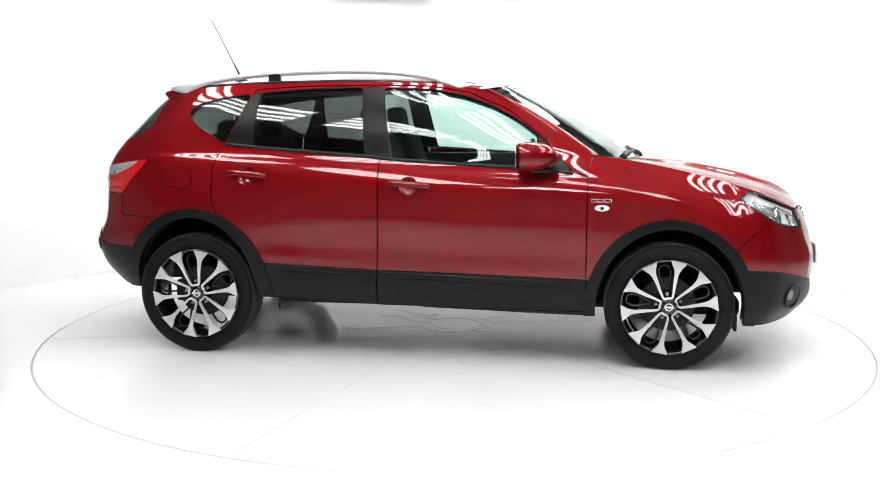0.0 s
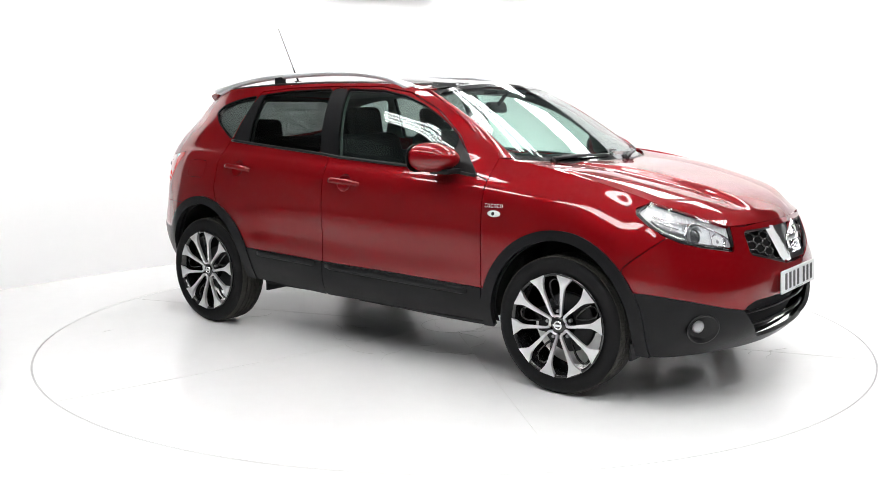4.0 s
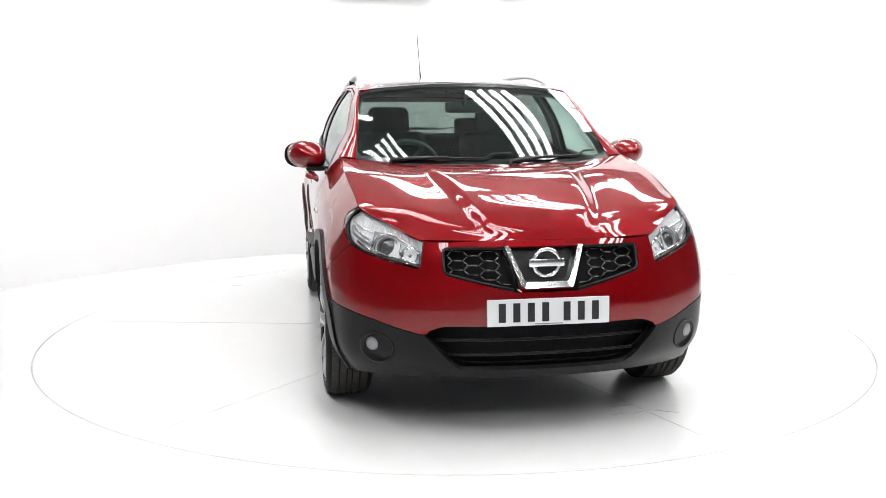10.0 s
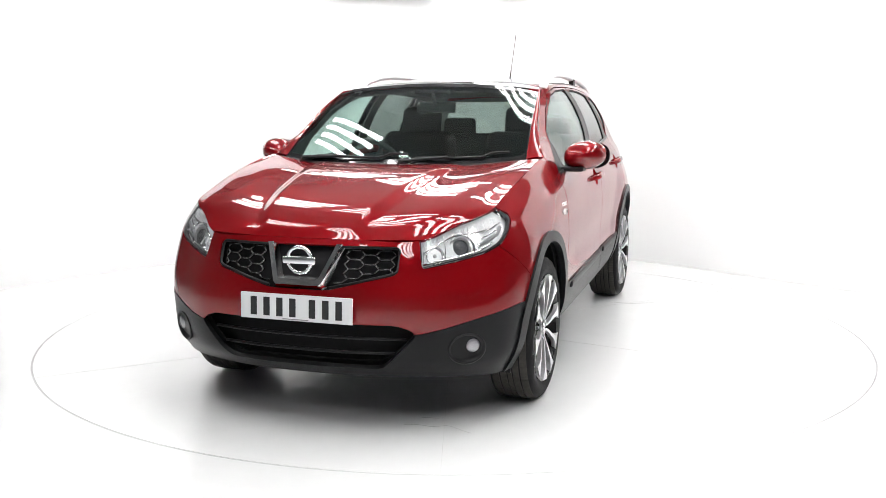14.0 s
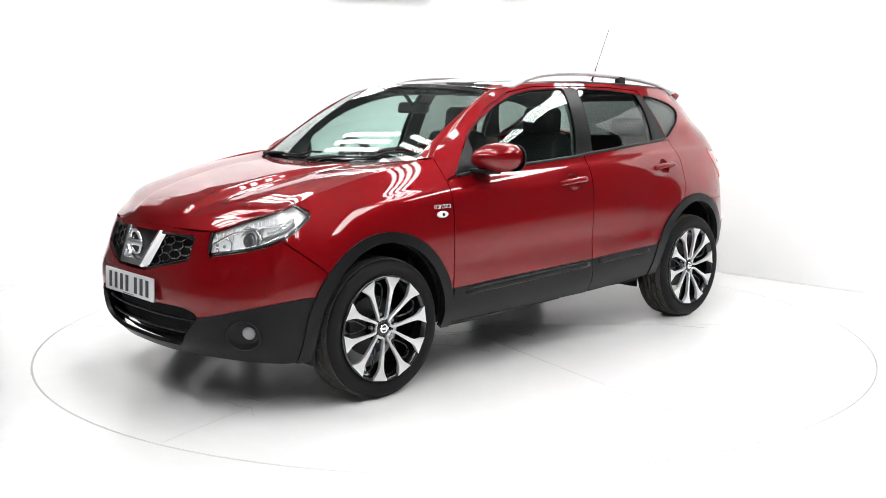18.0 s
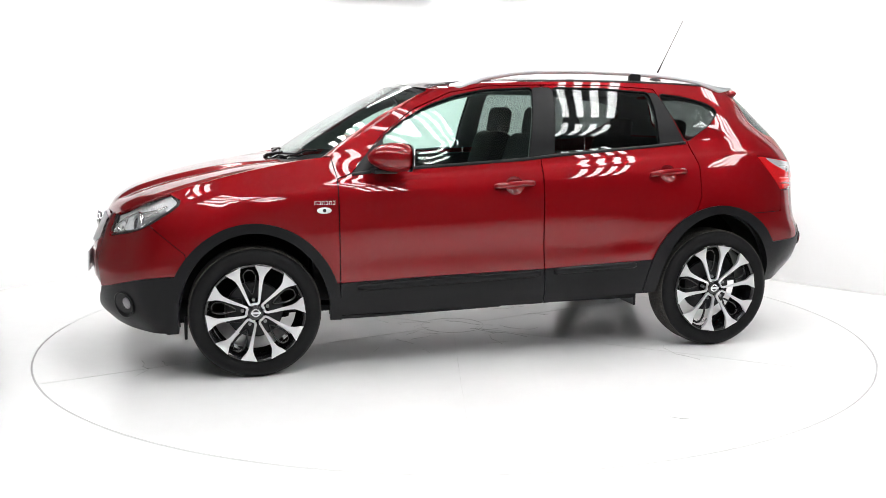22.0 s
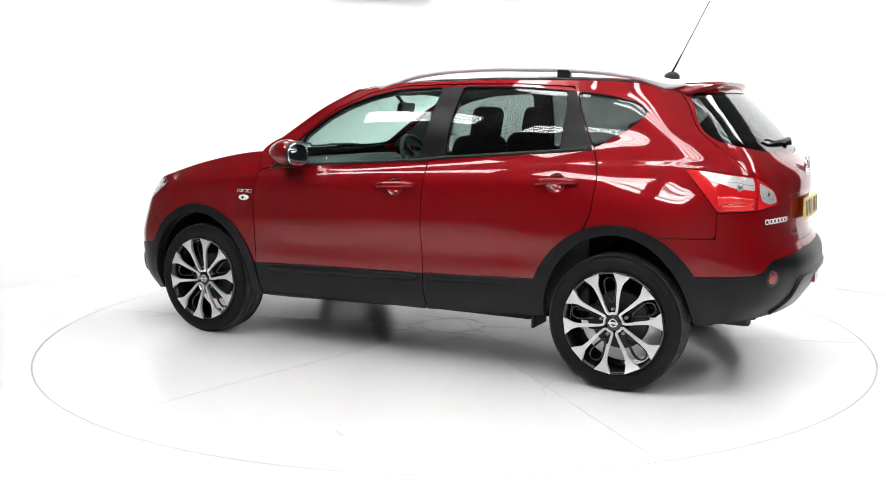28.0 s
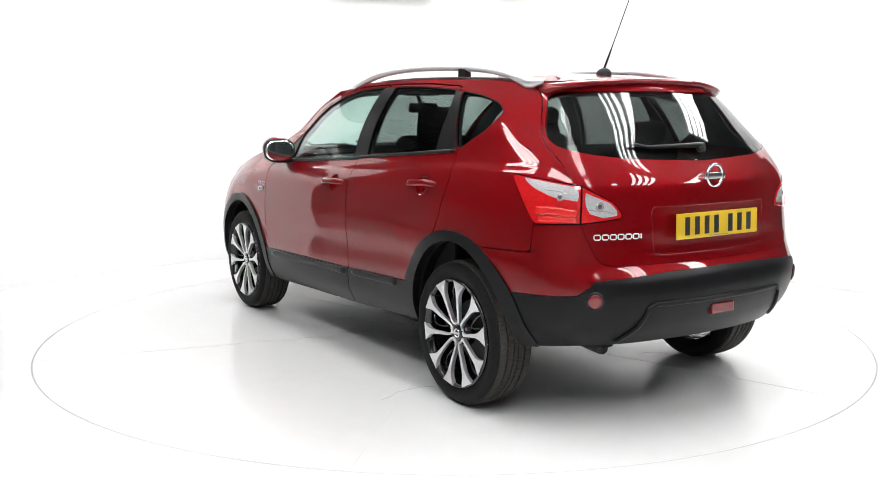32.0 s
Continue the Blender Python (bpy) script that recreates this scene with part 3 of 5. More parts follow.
def panel_cuts():
    """Trims the left half into panels; gives pieces (name, patch, material, thickness, label, lift) and the rest."""
    s = SIDE.trim(lambda p: -ARCH_F_IN(p)).trim(lambda p: -ARCH_R_IN(p))
    got = []

    def take(fn, gap=0.003):
        nonlocal s
        a, s = s.cut(fn, gap)
        return a
    for fn in (ARCH_F_OUT, ARCH_R_OUT):
        got.append(("wheel_arch_trim", take(fn, 0.0), PLASTIC, 0.03, "black plastic wheel arch trim", 0.012))
    head = take(front_only(HEADLIGHT))
    tail = take(rear_only(TAIL))
    for name, fn, gl, lab in (("front_door_glass", GLASS_FRONT, GLASS, "green tinted door glass"), ("rear_door_glass", GLASS_REAR, PRIVACY, "dark tinted door glass"), ("quarter_glass", GLASS_QUARTER, PRIVACY, "dark tinted quarter glass")):
        got.append((name, take(side_only(fn), 0.001).pushed(-0.008), gl, 0.004, lab, 0.0))
    for fn in (GLASS_FRONT, GLASS_REAR, GLASS_QUARTER):
        got.append(("window_frame", take(side_only(lambda p, fn=fn: fn(p) + .005), 0.0), SEAL, 0.016, "black window frame seal", -0.002))
    for name, fn in (("mirror_sail", SAIL), ("b_pillar_trim", BPILLAR), ("c_pillar_trim", CPILLAR)):
        got.append((name, take(side_only(fn), 0.0), PLASTIC, 0.012, "satin black pillar trim", -0.003))
    for cx, cz in ((-.080, .966), (-1.0, 1.012)):
        disc = lambda p, cx=cx, cz=cz: np.where((p[:, 3] > 5) & (p[:, 3] < 13), .052 - np.hypot(p[:, 0] - cx, (p[:, 2] - cz) * 1.05), -1.0)
        d = take(disc, 0.0)
        depth = .024 * np.sqrt(np.clip(1 - ((d.p[:, 0] - cx) ** 2 + ((d.p[:, 2] - cz) * 1.05) ** 2) / .052 ** 2, 0, 1))
        d.p[:, 1] -= depth
        got.append(("handle_recess", d, PAINT, 0.006, "red painted handle recess", 0.0))
    for name, fn in (("front_door", DOOR_FRONT), ("rear_door", DOOR_REAR)):
        up, low = take(fn, 0.003).cut(cladding_line, 0.001)
        got.append((name, up, PAINT, 0.02, "red painted door", 0.0))
        got.append(("door_cladding", low, PLASTIC, 0.03, "black plastic lower door cladding", 0.006))
    got.append(("sill", take(lambda p: np.where((p[:, 3] > 6.5) & (p[:, 3] < 10.6), -cladding_line(p), -1.0), 0.0), PLASTIC, 0.03, "black plastic sill", 0.004))
    got.append(("front_wing", take(wing_only(poly(0, 2, (.878, .30), (1.60, .30), (1.655, .66), (1.83, .805), (1.83, 1.1), (.97, 1.25), (.905, 1.145), (.878, 1.02))), 0.002), PAINT, 0.015, "red painted front wing", 0.0))
    return got, head, tail, s


got, HEAD, TAILP, REST = panel_cuts()
doors = {}
for left in (True, False):
    for name, p, mat, thick, lab, lift in got:
        q = p if left else p.mirrored()
        up = doors.get((left, "door")) if name == "door_cladding" else None
        ob = q.shell(name, mat, up or car, thick, lab, lift)
        if name in ("front_door", "rear_door"):
            doors[(left, "door")] = ob
            doors[(left, name)] = ob
BOTH = REST.joined(REST.mirrored())


def ends():
    s = BOTH

    def take(fn, gap=0.003):
        nonlocal s
        a, s = s.cut(fn, gap)
        return a
    take(front_only(LOWER_GRILLE), 0.0)
    flap = poly(0, 2, *rounded(.03, (-1.325, 1.052), (-1.515, 1.050), (-1.508, .945), (-1.325, .943)))
    take(lambda p: np.where((p[:, 1] < -.5), flap(p), -1.0), .0015).shell("fuel_flap", PAINT, car, 0.012, "red painted fuel flap")
    take(front_only(GRILLE), 0.0)
    take(rear_only(REAR_GLASS), 0.001).pushed(-0.004).shell("rear_window", PRIVACY, car, 0.004, "dark tinted rear window")
    take(rear_only(TAILGATE), 0.001).shell("tailgate", PAINT, car, 0.02, "red painted tailgate")
    take(front_only(lambda p: -cladding_line(p)), 0.001).shell("lower_bumper", PLASTIC, car, 0.02, "black plastic lower front bumper", 0.003)
    take(front_only(lambda p: p[:, 0] - 1.5), 0.0).shell("front_bumper", PAINT, car, 0.015, "red painted front bumper")
    take(rear_only(lambda p: -cladding_line(p)), 0.001).shell("lower_bumper", PLASTIC, car, 0.02, "black plastic lower rear bumper", 0.004)
    take(rear_only(lambda p: np.maximum(.775 - p[:, 2], np.minimum(-1.775 - p[:, 0], .91 - p[:, 2]))), 0.002).shell("rear_bumper", PAINT, car, 0.015, "red painted rear bumper")
    s.shell("body_side", PAINT, car, 0.02, "red painted body sides and pillars")


ends()


# ---------------------------------------------------------------- bonnet, windscreen, roof
TOP = np.array([r[-1] for r in RIBS[:8]], float)
CREST = np.array([(2.075, 0, .835), (2.045, 0, .878), (1.97, 0, .928), (1.82, 0, .985), (1.62, 0, 1.035), (1.40, 0, 1.075), (1.20, 0, 1.093)])


def bonnet():
    ns, nr = 90, 120
    e = spline(TOP, np.linspace(2.05, 6.95, ns + 1))
    c = spline(CREST, np.linspace(0, 6, ns + 1))
    ease = lambda t: (lambda q: q * q * (3 - 2 * q))(min(1.0, max(0.0, t)))
    pts = []
    for i in range(ns + 1):
        s = i / ns
        yc = 0.165 + 0.180 * s
        deep = .024 * ease((s - .06) / .34) * (1 - .55 * ease((s - .70) / .30))
        for j in range(-nr, nr + 1):
            r = abs(j) / nr
            x = c[i, 0] + (e[i, 0] - c[i, 0]) * r ** 2.2
            y = e[i, 1] * r
            z = c[i, 2] + (e[i, 2] - c[i, 2]) * r ** 2.6
            # a raised middle field; beyond its creases the sheet dips into a valley and rises again to the wing
            d = y - yc
            fall = ease((math.hypot(d, .010) + d) / 2 / .075)
            rise = ease((d - .055) / .26)
            z += deep * (.45 - fall * (1 - .75 * rise)) * ease((1 - r) / .10)
            pts.append((x, y if j >= 0 else -y, z, s, r))
    w = 2 * nr + 1
    faces = [(i * w + j, i * w + j + 1, (i + 1) * w + j + 1, (i + 1) * w + j) for i in range(ns) for j in range(w - 1)]
    Patch(np.array(pts), faces).trim(lambda p: 0.996 - p[:, 4]).trim(lambda p: p[:, 3] - 0.006).shell("bonnet", PAINT, car, 0.015, "red painted bonnet with two creases")


bonnet()


def glass_sheet(low, high, nu=40, nv=24, bulge=0.02):
    """Sheet between a lower and an upper edge (left half points, from the middle outwards)."""
    lo, hi = np.array(low, float), np.array(high, float)
    a = np.vstack([lo[:0:-1] * FLIP, lo])
    b = np.vstack([hi[:0:-1] * FLIP, hi])
    ta = spline(a, np.linspace(0, len(a) - 1, nu + 1))
    tb = spline(b, np.linspace(0, len(b) - 1, nu + 1))
    pts = []
    for i in range(nu + 1):
        for j in range(nv + 1):
            t = j / nv
            p = ta[i] * (1 - t) + tb[i] * t
            p = p + np.array([0.5, 0, 0.85]) * bulge * 4 * t * (1 - t)
            pts.append((*p, 2 * i / nu - 1, t))
    faces = [(i * (nv + 1) + j, (i + 1) * (nv + 1) + j, (i + 1) * (nv + 1) + j + 1, i * (nv + 1) + j + 1) for i in range(nu) for j in range(nv)]
    return Patch(np.array(pts), faces)


SCREEN = glass_sheet([(1.165, 0, 1.098), (1.14, .25, 1.100), (1.06, .50, 1.106), (.94, .685, 1.120)], [(.415, 0, 1.520), (.41, .25, 1.512), (.39, .48, 1.494), (.355, .612, 1.470)])
ROOF = glass_sheet([(.405, 0, 1.522), (.40, .25, 1.514), (.38, .48, 1.497), (.30, .606, 1.486)], [(-1.665, 0, 1.502), (-1.65, .20, 1.497), (-1.62, .39, 1.487), (-1.50, .56, 1.486)], 48, 60, 0.0)


def roof_shape(p):
    q = p.p
    t, s = q[:, 4], np.abs(q[:, 3])
    edge = spline(np.array([(.30, .606, 1.484), (.06, .610, 1.516), (-.27, .617, 1.527), (-.88, .607, 1.523), (-1.22, .601, 1.511), (-1.50, .560, 1.486)]), np.interp(-q[:, 0], [-.30, -.06, .27, .88, 1.22, 1.70], [0, 1, 2, 3, 4, 5]))
    mid = np.interp(-q[:, 0], [-.405, -.2, .1, .5, .9, 1.33, 1.70], [1.522, 1.547, 1.567, 1.573, 1.568, 1.546, 1.500])
    z = mid + (edge[:, 2] - mid) * s ** 2.6
    w = np.clip(t / .04, 0, 1)
    w = w * w * (3 - 2 * w)
    old_y = q[:, 1].copy()
    q[:, 2] = z * w + q[:, 2] * (1 - w)
    q[:, 1] = np.sign(q[:, 3]) * (np.abs(q[:, 1]) * 0.25 + edge[:, 1] * s * 0.75) * w + old_y * (1 - w)
    return p


def pillar_strip():
    """Red pillar between the windscreen's edge and the door frame, left side."""
    nv = 24
    side = SCREEN.p[SCREEN.p[:, 3] > .9999]
    side = side[np.argsort(side[:, 4])][:, :3]
    frame_edge = spline(np.array([RIBS[7][-1], *UPPER[7]], float), np.linspace(0, 3, nv + 1))
    pts = []
    for j in range(nv + 1):
        for k in range(7):
            w = k / 6
            p = side[j] * (1 - w) + frame_edge[j] * w + np.array([.25, .6, .6]) * .010 * 4 * w * (1 - w) + np.array([0, 0, .004]) * (1 - w)
            pts.append((*p, w, j / nv))
    faces = [(j * 7 + k, j * 7 + k + 1, (j + 1) * 7 + k + 1, (j + 1) * 7 + k) for j in range(nv) for k in range(6)]
    p = Patch(np.array(pts), faces)
    return p if p.normals()[:, 1].mean() > 0 else Patch(p.p, [f[::-1] for f in p.f])


strip = pillar_strip()
for q in (strip, strip.mirrored()):
    q.shell("windscreen_pillar", PAINT, car, 0.012, "red painted windscreen pillar")
SCREEN.shell("windscreen", GLASS, car, 0.005, "green tinted windscreen")
roof_shape(ROOF)
front_roof, back_roof = ROOF.cut(lambda p: p[:, 0] + 0.95, 0.002)
pano, rails_r = front_roof.cut(lambda p: 0.86 - np.abs(p[:, 3]), 0.0)
pano.shell("glass_roof", GLOSS_BLACK, car, 0.008, "black panoramic glass roof")
for sg in (1, -1):
    rails_r.trim(lambda p: p[:, 1] * sg).shell("roof_side", PAINT, car, 0.012, "red painted roof edge")
back_roof.shell("roof_panel", PAINT, car, 0.012, "red painted rear roof panel")


# ---------------------------------------------------------------- wheels
def wheel():
    w = new("wheel")
    w.parent = car
    bm = bmesh.new()
    spin(bm, [(.243, -.085), (.262, -.100), (.295, -.108), (.317, -.098), (.3245, -.084), (.324, -.05), (.324, .05), (.3245, .084), (.317, .098), (.295, .108), (.262, .100), (.243, .085)], 72)
    tyre = part("tyre", bm, RUBBER, w, smooth=True)
    bm = bmesh.new()
    n = 108
    for k in range(n):
        for y0, y1, off in ((-.083, -.052, 0), (-.043, -.016, .5), (-.009, .009, .2), (.016, .043, .5), (.052, .083, 0)):
            a0, a1 = 2 * math.pi * (k + off + .05) / n, 2 * math.pi * (k + off + .95) / n
            vs = []
            for rr in (.322, .3325):
                for a, y in ((a0, y0), (a1, y0), (a1, y1), (a0, y1)):
                    rad = rr - (.0035 if abs(y) > .08 else 0)
                    vs.append(bm.verts.new((rad * math.cos(a), y, rad * math.sin(a))))
            for f in ((4, 5, 6, 7), (0, 1, 5, 4), (1, 2, 6, 5), (2, 3, 7, 6), (3, 0, 4, 7)):
                bm.faces.new([vs[i] for i in f])
    bmesh.ops.recalc_face_normals(bm, faces=bm.faces)
    tagged(part("tread", bm, TREAD, tyre, "black rubber tread blocks"), kind="stuff")
    bm = bmesh.new()
    spin(bm, [(.252, .098), (.250, .104), (.243, .106), (.236, .098), (.228, .06), (.215, -.06), (.235, -.098)], 72)
    part("rim", bm, GLOSS_BLACK, w, "gloss black wheel rim", True)
    for k in range(5):
        mid = math.radians(72 * k + 10)
        for sd in (-1, 1):
            bm = bmesh.new()
            rows = []
            for r, da, hw, h in ((.046, 22, .006, .090), (.060, 24.5, .0058, .094), (.09, 21.5, .0064, .099), (.13, 19, .0082, .104), (.165, 18.2, .0096, .108), (.190, 18, .0128, .110), (.210, 18, .021, .111), (.226, 18, .032, .111), (.243, 18, .042, .110)):
                a = mid + sd * math.radians(da)
                row = []
                for q in (-1, 1):
                    x, z = r * math.cos(a) - q * hw * math.sin(a), r * math.sin(a) + q * hw * math.cos(a)
                    row.append(bm.verts.new((x, h, z)))
                    row.append(bm.verts.new((x * .985 + q * .004 * math.sin(a), h - .022, z * .985 - q * .004 * math.cos(a))))
                rows.append(row)
            for a, b in zip(rows, rows[1:]):
                bm.faces.new((a[0], b[0], b[2], a[2]))
                bm.faces.new((a[1], b[1], b[0], a[0]))
                bm.faces.new((a[2], b[2], b[3], a[3]))
            bmesh.ops.recalc_face_normals(bm, faces=bm.faces)
            part("spoke", bm, ALLOY, w, "machined silver spoke")
        bm = bmesh.new()
        tube(bm, [(.046 * math.cos(mid + math.radians(t)), .084, .046 * math.sin(mid + math.radians(t))) for t in (-22, -11, 0, 11, 22)], .0065, 8)
        part("spoke_root", bm, ALLOY, w, "machined silver spoke root", True)
        bm = bmesh.new()
        spin(bm, [(.001, .080), (.008, .080), (.009, .060)], 6)
        for v in bm.verts:
            v.co += Vector((.066 * math.cos(mid), 0, .066 * math.sin(mid)))
        part("wheel_bolt", bm, STEEL, w)
        bm = bmesh.new()
        pts = []
        for t in range(25):
            b = 2 * math.pi * t / 24
            r, a = .158 + .062 * math.cos(b), mid + math.radians(9.5) * math.sin(b) * (1 + .25 * math.cos(b))
            pts.append((r * math.cos(a), .068, r * math.sin(a)))
        tube(bm, pts, .006, 6, False)
        part("pocket_rim", bm, GLOSS_BLACK, w, smooth=True)
    bm = bmesh.new()
    spin(bm, [(.001, .090), (.026, .090), (.032, .088), (.040, .080), (.060, .066), (.066, .03)], 32)
    part("hub", bm, GLOSS_BLACK, w, "black hub", True)
    bm = bmesh.new()
    spin(bm, [(.014, .0900), (.016, .0925), (.020, .0925), (.022, .0900)], 24)
    box(bm, -.025, .025, .0900, .0930, -.005, .005)
    part("hub_badge", bm, CHROME, w)
    bm = bmesh.new()
    spin(bm, [(.001, -.01), (.14, -.01), (.145, -.015), (.145, -.03), (.001, -.03)], 40)
    part("brake_disc", bm, DISC, w)
    bm = bmesh.new()
    box(bm, .06, .15, -.05, .02, -.06, .06, .012)
    part("brake_caliper", bm, SATIN_BLACK, w)
    # outer radius 0.341
    for ob in w.children_recursive:
        if "sized" not in ob.data:
            for v in ob.data.vertices:
                v.co.x, v.co.z = v.co.x * 1.0255, v.co.z * 1.0255
            ob.data["sized"] = True
    return w


first = wheel()
first.matrix_basis = pose(1.315, .780, .340)
for x, y, a in ((-1.315, .780, 0), (1.315, -.780, 180), (-1.315, -.780, 180)):
    copy_thing(first, pose(x, y, .340, 0, 0, a))


def underside():
    liner = BODY.trim(lambda p: -ARCH_F_IN(p)).trim(lambda p: -ARCH_R_IN(p)).trim(lambda p: 1.06 - p[:, 2])
    liner = liner.trim(lambda p: -front_only(HEADLIGHT)(p) - .001).trim(lambda p: -front_only(GRILLE)(p)).trim(lambda p: -front_only(LOWER_GRILLE)(p))
    liner = liner.joined(liner.mirrored()).pushed(-0.04)
    liner.shell("inner_shell", DARK, car, 0.004, "dark inner body shell")
    bm = bmesh.new()
    box(bm, -1.30, 1.62, -.60, .60, .27, .31, .02)
    box(bm, -.85, .85, -.80, .80, .29, .36, .02)
    part("floor_pan", bm, DARK, car, "dark underbody floor pan")
    for cx in (1.315, -1.315):
        for sg in (1, -1):
            bm = bmesh.new()
            rows = []
            for k in range(25):
                t = math.pi * (.02 + .96 * k / 24)
                x, z = cx + .42 * math.cos(t), .33 + .47 * math.sin(t)
                rows.append([bm.verts.new((x, sg * yy, z)) for yy in (.50, .862 - .30 * max(0, abs(x) - 1.36))])
            for r0, r1 in zip(rows, rows[1:]):
                bm.faces.new((r0[0], r1[0], r1[1], r0[1]))
            bm.faces.new([r[0] for r in rows])
            part("wheel_arch_liner", bm, DARK, car, "dark wheel arch liner", True)


underside()


# ---------------------------------------------------------------- places on the skin
def skin(x, z, sg=1):
    """Point and outward normal of the side at x, z; sg is 1 for the left side and -1 for the right."""
    d = (SIDE.p[:, 0] - x) ** 2 + (SIDE.p[:, 2] - z) ** 2 + np.where((SIDE.p[:, 3] > 3.0) & (SIDE.p[:, 3] < 14.5), 0, 9)
    i = int(np.argmin(d))
    n = SIDE_N[i]
    y = SIDE.p[i, 1] - (n[0] * (x - SIDE.p[i, 0]) + n[2] * (z - SIDE.p[i, 2])) / max(n[1], 0.2)
    return Vector((x, y * sg, z)), Vector((n[0], n[1] * sg, n[2]))


def nose(y, z, front=True):
    """Point and outward normal of the nose or the tail at y, z."""
    a = abs(y)
    d = (SIDE.p[:, 1] - a) ** 2 + (SIDE.p[:, 2] - z) ** 2 + np.where(SIDE.p[:, 0] > 1.6 if front else SIDE.p[:, 0] < -1.5, 0, 9)
    i = int(np.argmin(d))
    n = SIDE_N[i]
    x = SIDE.p[i, 0] - (n[1] * (a - SIDE.p[i, 1]) + n[2] * (z - SIDE.p[i, 2])) / n[0]
    return Vector((x, y, z)), Vector((n[0], n[1] * (1 if y >= 0 else -1), n[2]))


SIDE_N = SIDE.normals()


def ribbon(bm, pts, nrm, width, height, taper=True):
    """A raised bar along points that lie on a surface with the given normals."""
    secs = []
    for i, (p, n) in enumerate(zip(pts, nrm)):
        d = (pts[min(i + 1, len(pts) - 1)] - pts[max(i - 1, 0)]).normalized()
        s = n.cross(d).normalized()
        w = (width[i] if isinstance(width, list) else width) / 2
        secs.append([bm.verts.new(p + s * a * w + n * h) for a, h in ((-1, -.004), (-1, height * .55), (-.6, height), (.6, height), (1, height * .55), (1, -.004))])
    for a, b in zip(secs, secs[1:]):
        for k in range(5):
            bm.faces.new((a[k], a[k + 1], b[k + 1], b[k]))
    bm.faces.new(secs[0])
    bm.faces.new(secs[-1][::-1])
    bmesh.ops.recalc_face_normals(bm, faces=bm.faces)
    return bm


def lens_disc(bm, c, n, rx, rz, h, seg=28, up=Vector((0, 0, 1)), square=1.0):
    """A domed oval on a surface; square below 1 fills its corners."""
    s = up.cross(n).normalized()
    u = n.cross(s)
    rings = []
    for f, k in ((1.0, -0.003), (1.0, h * .35), (.85, h * .8), (.5, h)):
        rings.append([bm.verts.new(c + s * rx * f * math.copysign(abs(math.cos(t)) ** square, math.cos(t)) + u * rz * f * math.copysign(abs(math.sin(t)) ** square, math.sin(t)) + n * k) for t in [2 * math.pi * j / seg for j in range(seg)]])
    for a, b in zip(rings, rings[1:]):
        for j in range(seg):
            bm.faces.new((a[j], a[(j + 1) % seg], b[(j + 1) % seg], b[j]))
    bm.faces.new(rings[-1])
    bmesh.ops.recalc_face_normals(bm, faces=bm.faces)
    return bm


# ---------------------------------------------------------------- details of the sides
LETTER = material("bright lettering", (.80, .80, .81), .32, .5)


def door_details():
    for left in (True, False):
        sg = 1 if left else -1
        for name, x0, x1, z0, z1 in (("front_door", .035, -.195, .962, .974), ("rear_door", -.885, -1.115, 1.008, 1.021)):
            door = doors[(left, name)]
            pts, nrm, wid = [], [], []
            for k in range(15):
                t = k / 14
                p, n = skin(x0 + (x1 - x0) * t, z0 + (z1 - z0) * t, sg)
                pts.append(p + n * (0.004 + 0.030 * min(1, 4.5 * t, 4.5 * (1 - t)) ** 0.7))
                nrm.append(n)
                wid.append(0.030 if 0 < k < 14 else 0.022)
            handle = part("door_handle", ribbon(bmesh.new(), pts, nrm, wid, 0.012), PAINT, door, "red painted door handle", True)
        # rubbing strips moulded on the cladding
        for name, x0, x1, z0, z1 in (("front_door", .79, -.225, .452, .480), ("rear_door", -.31, -.80, .487, .505)):
            pts, nrm = [], []
            for k in range(25):
                t = k / 24
                p, n = skin(x0 + (x1 - x0) * t, z0 + (z1 - z0) * t, sg)
                pts.append(p + n * 0.006)
                nrm.append(n)
            part("rubbing_strip", ribbon(bmesh.new(), pts, nrm, [.020] + [.036] * 23 + [.020], 0.010), PLASTIC, doors[(left, name)], "black plastic rubbing strip", True)
        # belt seal under the side windows
        pts, nrm = [], []
        for k in range(60):
            t = k / 59
            x = .80 - t * 1.95
            p, n = skin(x, float(np.interp(-x, [-.80, -.615, -.45, .185, .34, .985, 1.15], [1.040, 1.060, 1.068, 1.105, 1.121, 1.168, 1.181])), sg)
            pts.append(p + n * 0.002)
            nrm.append(n)
        part("window_seal", ribbon(bmesh.new(), pts, nrm, 0.016, 0.006), SATIN_BLACK, car, "black window seal", True)
        # side repeater and plain trim badge
        p, n = skin(.955, .862, sg)
        part("side_repeater", lens_disc(bmesh.new(), p, n, .038, .017, .010), material("white repeater lens", (.75, .75, .74), .1, 0, 1), car, "oval white side repeater lamp", True)
        p, n = skin(.955, .862, sg)
        part("repeater_bulb", lens_disc(bmesh.new(), p + n * .009, n, .009, .009, .004), SATIN_BLACK, car, smooth=True)
        for k in range(6):
            x, up = 1.002 - k * .0185, (.006 if k % 2 else 0)
            line = [(x, .892), (x, .908 + up), (x - .011, .908 + up), (x - .011, .892)] if k % 2 == 0 else [(x, .893), (x - .010, .893), (x - .010, .909), (x, .909)]
            pts = [skin(a, b, sg) for a, b in line]
            part("trim_badge", tube(bmesh.new(), [q + n * .0015 for q, n in pts], .0023, 6), LETTER, car, "small plain chrome badge", True)


door_details()


